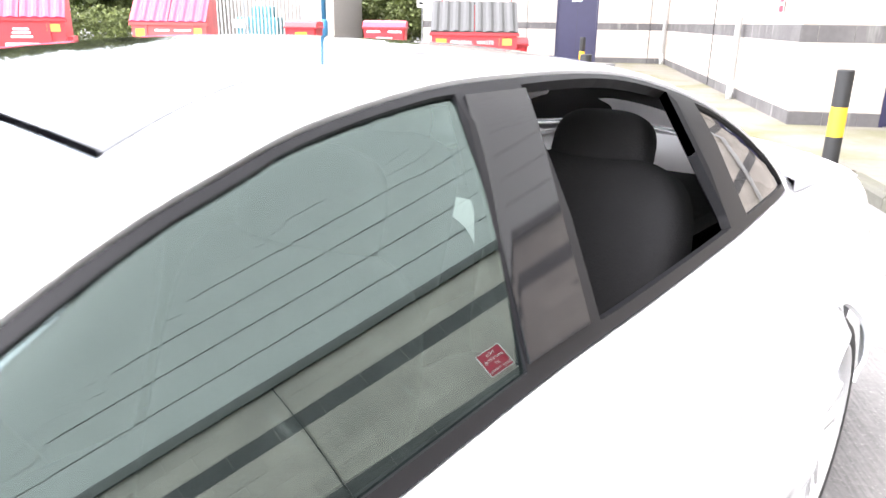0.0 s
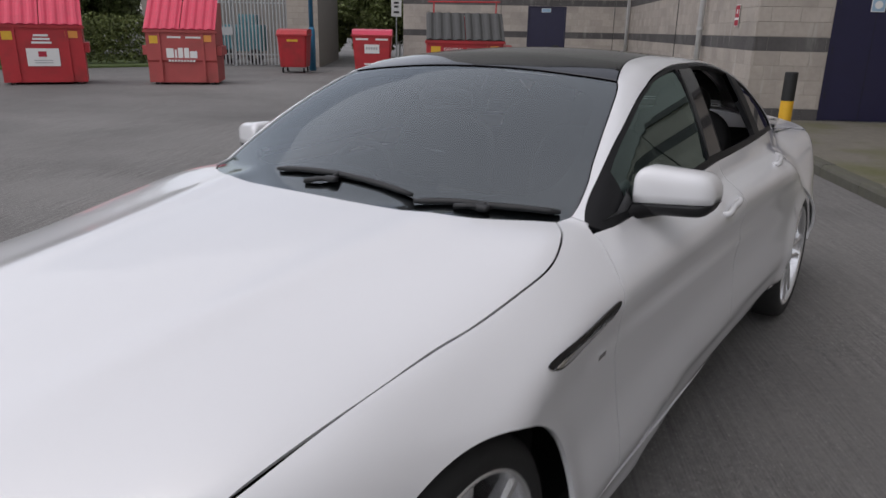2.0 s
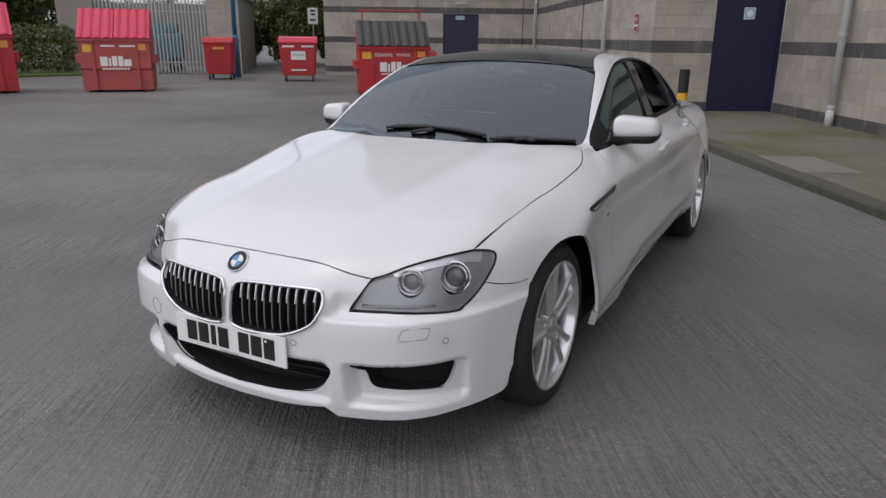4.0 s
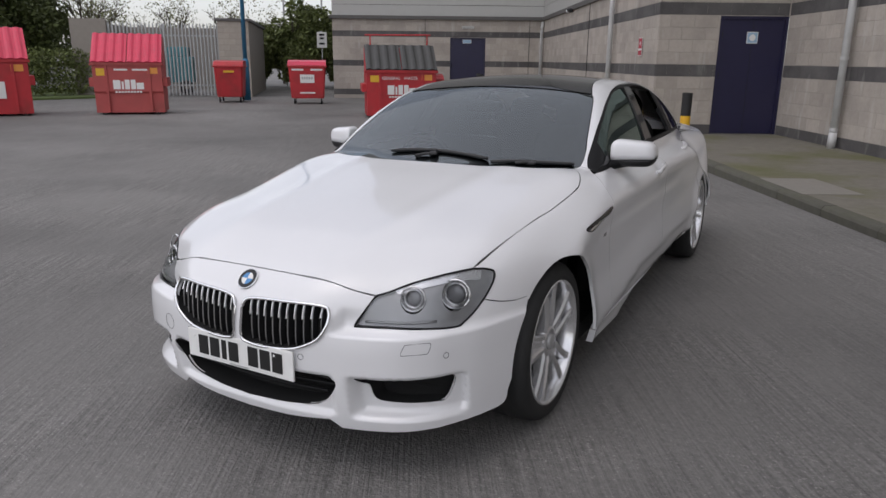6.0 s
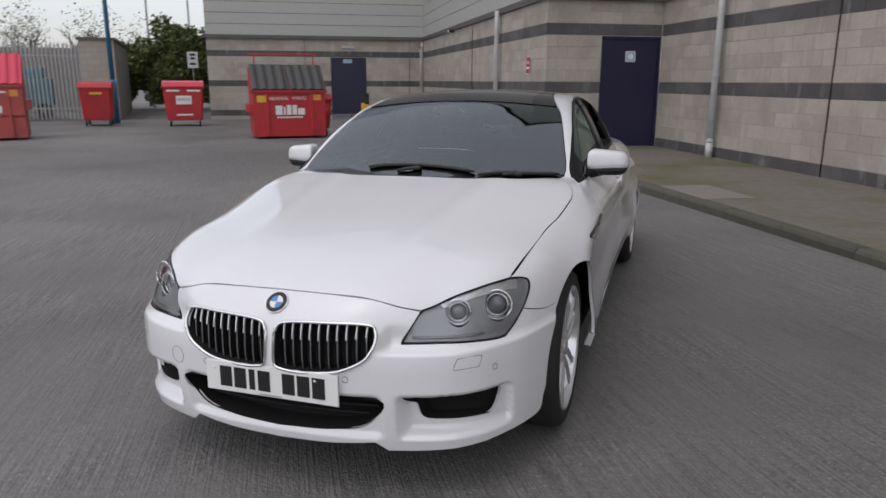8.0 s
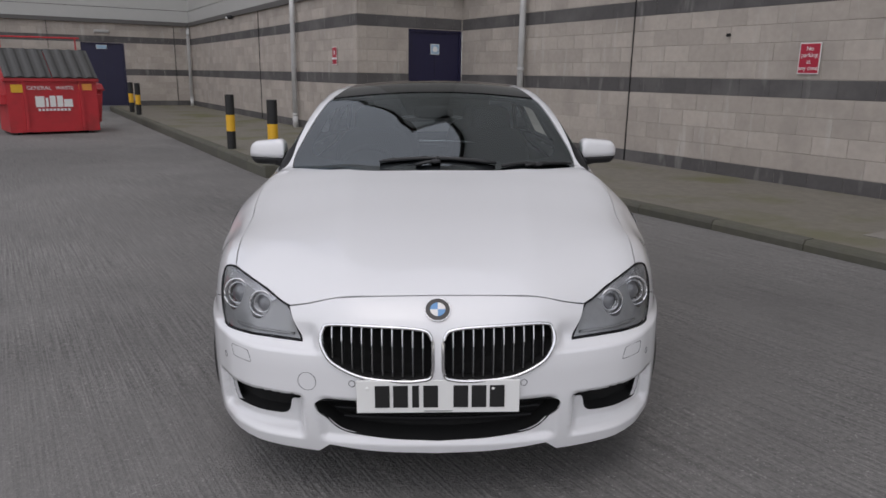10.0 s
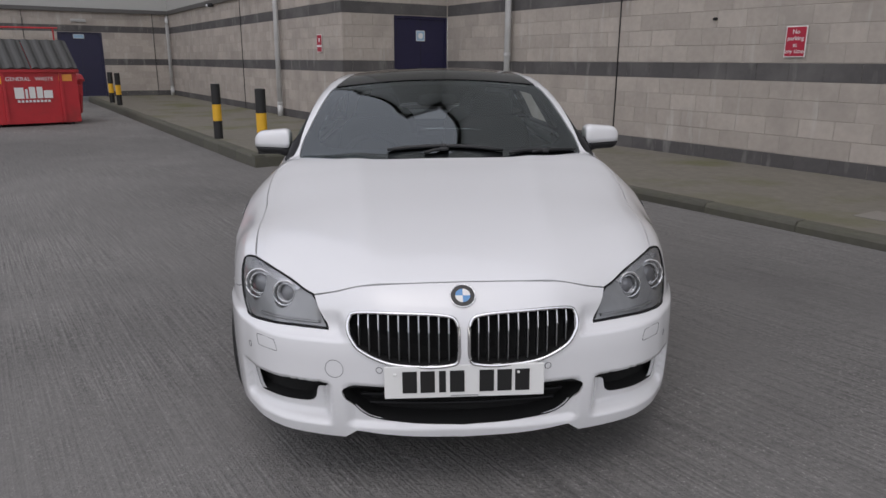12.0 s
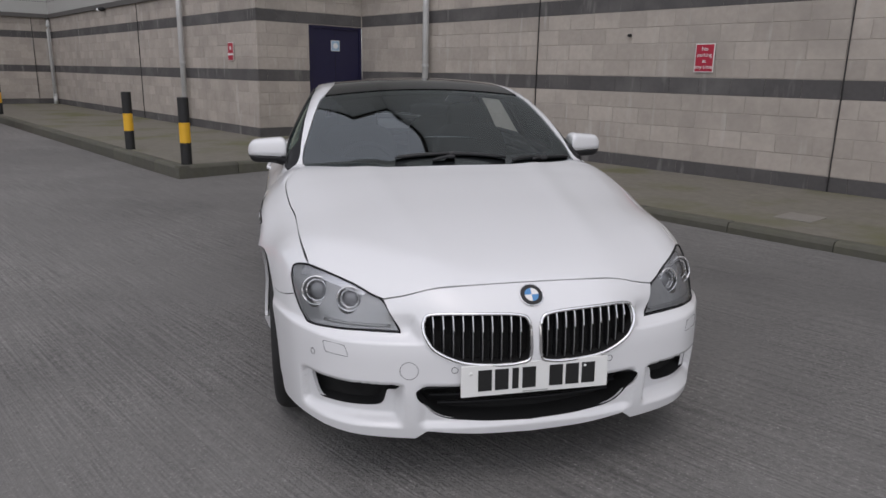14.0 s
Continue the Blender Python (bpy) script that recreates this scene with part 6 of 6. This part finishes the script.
machine = tagged(new("parked_machine"), "teal machine half hidden behind the palisade gates", "machine")
machine.matrix_world = COMP @ Matrix.Translation((-3.2, 2.2, 0))
part("machine_body", boxed((-0.9, -0.5, 0.5), (0.7, 0.5, 1.55), 0.08), TEAL, machine)
part("machine_cab", boxed((-0.3, -0.45, 1.55), (0.5, 0.45, 1.95), 0.08), TEAL, machine)
for x in (-0.6, 0.4):
    part("machine_wheel", lathe(bmesh.new(), [(-0.1, 0.1), (-0.1, 0.3), (0.1, 0.3), (0.1, 0.1)], 20, (0, 0, 0.3)), RUBBER, machine).matrix_basis = Matrix.Translation((x, -0.5, 0)) @ Matrix.Rotation(radians(90), 4, "Z")
for x, y, tall, label in ((-27.0, 29.0, 8.0, "thin grey lamp post beyond the yard"), (-25.5, 30.5, 6.2, "thin grey post with a small lamp head")):
    ob = thing("lamp_post", Matrix.Translation((x, y, -0.05)), label, "post")
    part("shaft", tube(bmesh.new(), [(0, 0, 0), (0, 0, tall)], [0.07, 0.045], 10), GALVANISED, ob)
    part("lamp_head", rounded(bmesh.new(), (0.12, 0, tall), (0.22, 0.08, 0.06), 0.6, 14, 8), SATIN, ob)
ob = thing("pole_sign", Matrix.Translation((-21.5, 25.6, -0.05)) @ Matrix.Rotation(radians(39), 4, "Z"), "white notice on a grey pole", "sign")
part("pole", tube(bmesh.new(), [(0, 0, 0), (0, 0, 2.85)], 0.03, 10), GALVANISED, ob)
part("sign_plate", boxed((-0.24, -0.05, 2.05), (0.24, -0.03, 2.80), 0.01), WHITE_PRINT, ob)
for z, w in ((2.62, 0.12), (2.45, 0.10), (2.2, 0.13)):
    part("sign_mark", boxed((-w, -0.058, z), (w, -0.048, z + 0.09)), INK, ob)


# ---- planting ----
def leaf_mesh(clumps, count, size, seed, low=0.0):
    """Small leaf blades spread over the skins of many clumps, given as (x, y, z, rx, ry, rz)."""
    r = np.random.default_rng(seed)
    clumps = np.array(clumps, float)
    area = clumps[:, 3] * clumps[:, 5]
    c = clumps[r.choice(len(clumps), count, p=area / area.sum())]
    d = r.normal(size=(count, 3))
    d /= np.linalg.norm(d, axis=1, keepdims=True)
    p = c[:, :3] + d * c[:, 3:] * (0.55 + 0.5 * r.random((count, 1)))
    p[:, 2] = np.maximum(p[:, 2], low + 0.2 * r.random(count))
    a = r.normal(size=(count, 3)) + 0.8 * d
    a /= np.linalg.norm(a, axis=1, keepdims=True)
    b = np.cross(a, r.normal(size=(count, 3)))
    b /= np.linalg.norm(b, axis=1, keepdims=True)
    k = size * (0.6 + 0.8 * r.random((count, 1)))
    v = np.stack([p - a * k, p - b * k * 0.55, p + a * k, p + b * k * 0.55], 1).reshape(-1, 3)
    me = bpy.data.meshes.new("crown")
    me.from_pydata(v.tolist(), [], np.arange(4 * count).reshape(-1, 4).tolist())
    return me


def crown_clumps(mid, radii, number, rng):
    made = []
    for _ in range(number):
        s = Vector((rng.gauss(0, 1), rng.gauss(0, 1), rng.gauss(0, 1))).normalized() * rng.uniform(0.15, 0.92)
        g = rng.uniform(0.20, 0.42)
        made.append([m + a * q for m, a, q in zip(mid, s, radii)] + [g * radii[0], g * radii[1], g * radii[2] * 0.8])
    return made


def leaf_part(me, mat, parent):
    me.materials.append(mat)
    ob = new("crown", me)
    ob.parent = parent
    return ob


def branches(bm, p, way, length, radius, depth, rng):
    q = p + way * length
    tube(bm, [p, p.lerp(q, 0.5) + Vector((rng.uniform(-1, 1), rng.uniform(-1, 1), 0)) * length * 0.04, q], [radius, radius * 0.85, radius * 0.65], 6 if depth > 1 else 4, False)
    if depth:
        for _ in range(rng.choice((2, 3, 3))):
            turn = (way + Vector((rng.uniform(-0.75, 0.75), rng.uniform(-0.75, 0.75), rng.uniform(-0.1, 0.5)))).normalized()
            branches(bm, p.lerp(q, rng.uniform(0.6, 1.0)), turn, length * rng.uniform(0.6, 0.82), radius * 0.6, depth - 1, rng)


def tree(x, y, tall, wide, seed, label, leafy=True, mat=LEAF_DARK, count=3000):
    rng = random.Random(seed)
    ob = thing("tree", Matrix.Translation((x, y, -0.05)), label, "tree", "trees beyond the yard")
    bm = bmesh.new()
    branches(bm, Vector((0, 0, 0)), Vector((rng.uniform(-0.06, 0.06), rng.uniform(-0.06, 0.06), 1)).normalized(), tall * (0.35 if leafy else 0.3), 0.022 * tall, 3 if leafy else 5, rng)
    part("trunk", bm, BARK, ob)
    leaf_part(leaf_mesh(crown_clumps((0, 0, tall * 0.54), (wide, wide, tall * 0.46), 60, rng), count, 0.105 if leafy else 0.06, seed, 0.3), mat, ob)
    return ob


for k, (x, y, tall, wide) in enumerate(((-34, 4.5, 9.5, 3.4), (-33, 9.5, 9.0, 3.2), (-31.5, 13.5, 8.2, 3.0), (-35.5, 0.0, 9.5, 3.4), (-32, 16.5, 6.5, 2.4), (-38, 7, 10, 3.6), (-36, -4, 9, 3.2), (-39, 12.5, 9.5, 3.6), (-37.5, 17.0, 7.0, 2.6))):
    tree(x, y, tall, wide, 10 + k, "dense dark green evergreen tree behind the hedge", True, LEAF_DARK, 30000)
for k, (x, y, tall, wide) in enumerate(((-33, 21, 6.4, 2.0), (-32, 25.5, 5.6, 1.8), (-30.5, 28.5, 5.6, 1.8), (-29, 31, 5.2, 1.6), (-36, 24, 6.2, 2.2))):
    tree(x, y, tall, wide, 40 + k, "bare twiggy tree just coming into leaf", False, LEAF_PALE, 1500)
for k, (x, y, tall, wide) in enumerate(((-24.5, 27.5, 4.6, 1.9), (-22.8, 29.0, 4.2, 1.6), (-27.0, 26.6, 3.6, 1.5))):
    tree(x, y, tall, wide, 60 + k, "green bushy tree beside the building's end", True, LEAF, 14000)


def hedge(points, high, deep, label, seed, mat):
    rng = random.Random(seed)
    clumps = []
    for (ax, ay), (bx, by) in zip(points, points[1:]):
        n = int(math.hypot(bx - ax, by - ay) / 0.45)
        for k in range(n):
            t = (k + 0.5) / n
            for z in (0.25, 0.62, 0.9):
                clumps.append((ax + (bx - ax) * t, ay + (by - ay) * t + rng.uniform(-0.1, 0.1), high * z + rng.uniform(-0.06, 0.06), 0.5, deep * 0.55, high * 0.26))
    me = leaf_mesh(clumps, 330 * len(clumps), 0.055, seed)
    me.materials.append(mat)
    tagged(new("hedge", me), label, "hedge", kind="stuff")


hedge([(-29, -6), (-26.5, 5), (-25.2, 12.5), (-24.0, 15.5)], 1.55, 1.0, "clipped green hedge along the yard edge", 5, LEAF)
hedge([(-20.6, 26.0), (-18.2, 27.8)], 1.9, 1.2, "green hedge at the building's end", 6, LEAF)
verge = link_mesh("grass_verge", prism(bmesh.new(), [(-29.2, -8), (-24.9, 5), (-23.4, 12), (-22.9, 14.6), (-26, 17), (-60, 20), (-60, -8)], -0.2, 0.02, "z"), GRASS)
tagged(verge, "rough grass verge behind a low kerb", "grass", kind="structure")

# ---- kerbs and block facings: single pieces ----
def kerb_run(a, b, out):
    """Kerb stones from a to b in the building's axes; out points to the yard."""
    a, b, out = Vector((*a, 0)), Vector((*b, 0)), Vector((*out, 0))
    way = (b - a).normalized()
    n = max(1, round((b - a).length / 0.915))
    size = (b - a).length / n
    me = kerb_meshes.get(round(size, 3))
    if me is None:
        bm = bmesh.new()
        prism(bm, [(0, -0.25), (0, PAVE_Z - 0.035), (0.018, PAVE_Z - 0.008), (0.035, PAVE_Z + 0.003), (0.15, PAVE_Z + 0.003), (0.15, -0.25)], 0.004, size - 0.004, "y")
        me = bpy.data.meshes.new("kerb_stone")
        bm.to_mesh(me)
        bm.free()
        me.materials.append(KERB)
        kerb_meshes[round(size, 3)] = me
    inward = -out
    rng = random.Random(3)
    for k in range(n):
        ob = new("kerb_stone", me)
        ob.parent = pavement
        p = a + way * size * k
        m = Matrix(((inward.x, way.x, 0, p.x), (inward.y, way.y, 0, p.y), (0, 0, 1, rng.uniform(-0.003, 0.003)), (0, 0, 0, 1)))
        ob.matrix_basis = m


kerb_meshes = {}
kerb_run((KERB_R, -14), (KERB_R, STEP_U), (-1, 0))
kerb_run((KERB_L, STEP_U), (KERB_L, FAR), (-1, 0))
kerb_run((KERB_R, STEP_U), (KERB_L, STEP_U), (0, -1))

block_meshes = {}


def block_mesh(size, dark):
    key = (round(size, 3), dark)
    if key not in block_meshes:
        bm = bmesh.new()
        g = 0.0015 if dark else 0.006
        w, h, c = size / 2 - g, COURSE / 2 - (0.003 if dark else 0.0038), 0.0015 if dark else 0.004
        back = [bm.verts.new((x, 0.028, z)) for x, z in ((-w, -h), (w, -h), (w, h), (-w, h))]
        mid = [bm.verts.new((x, c, z)) for x, z in ((-w, -h), (w, -h), (w, h), (-w, h))]
        front = [bm.verts.new((x, 0, z)) for x, z in ((-w + c, -h + c), (w - c, -h + c), (w - c, h - c), (-w + c, h - c))]
        for a, b in ((back, mid), (mid, front)):
            for k in range(4):
                bm.faces.new((a[k], a[(k + 1) % 4], b[(k + 1) % 4], b[k]))
        bm.faces.new(front)
        bmesh.ops.recalc_face_normals(bm, faces=bm.faces[:])
        me = bpy.data.meshes.new("block")
        bm.to_mesh(me)
        bm.free()
        me.materials.append(BAND if dark else BLOCK)
        block_meshes[key] = me
    return block_meshes[key]


def face_wall(key, start, way, into, length, single, openings=()):
    """Running-bond blocks on a wall; those within the stretch `single` stand as pieces, the others are joined."""
    start, way, into = Vector((*start, 0)), Vector((*way, 0)), Vector((*into, 0))
    rng = random.Random(7)
    joined = {False: ([], []), True: ([], [])}
    for r in range(13):
        s = -LENGTH / 2 if r % 2 else 0.0
        while s < length:
            a, b = max(s, 0.0), min(s + LENGTH, length)
            s += LENGTH
            z = FIRST + COURSE * (r + 0.5)
            for lo, hi, top in openings:
                if z < top and a < hi and b > lo:
                    a, b = (a, lo) if a < lo else (hi, b)
            if b - a < 0.04:
                continue
            dark = r in DARK_COURSES
            me = block_mesh(b - a, dark)
            p = start + way * ((a + b) / 2) + into * (0.015 + rng.uniform(-0.0015, 0.0015)) + Vector((0, 0, z))
            m = Matrix(((way.x, into.x, 0, p.x), (way.y, into.y, 0, p.y), (0, 0, 1, p.z), (0, 0, 0, 1)))
            if single[0] <= (a + b) / 2 <= single[1]:
                ob = new("block", me)
                ob.parent = WALLS[key]
                ob.matrix_basis = m
            else:
                vs, fs = joined[dark]
                base = len(vs)
                vs += [tuple(m @ v.co) for v in me.vertices]
                fs += [tuple(base + i for i in poly.vertices) for poly in me.polygons]
    for dark, (vs, fs) in joined.items():
        if vs:
            me = bpy.data.meshes.new("blocks")
            me.from_pydata(vs, [], fs)
            me.materials.append(BAND if dark else BLOCK)
            ob = tagged(new("blocks", me), kind="stuff")
            ob.parent = WALLS[key]


face_wall("wall_right", (WALL_R, RETURN), (0, -1), (1, 0), RETURN + 14, (0, 10.2))
face_wall("wall_return", (WALL_L, RETURN), (1, 0), (0, 1), WALL_R - WALL_L, (0, 9), [(DOOR_R[0] - WALL_L, 9, DOOR_TOP)])
face_wall("wall_left", (WALL_L, FAR), (0, -1), (1, 0), FAR - RETURN, (3.9, 15))
face_wall("wall_far", (FAR_END, FAR), (1, 0), (0, 1), WALL_L - FAR_END, (0, 9), [(DOOR_F[0] - FAR_END, DOOR_F[1] - FAR_END, DOOR_TOP)])
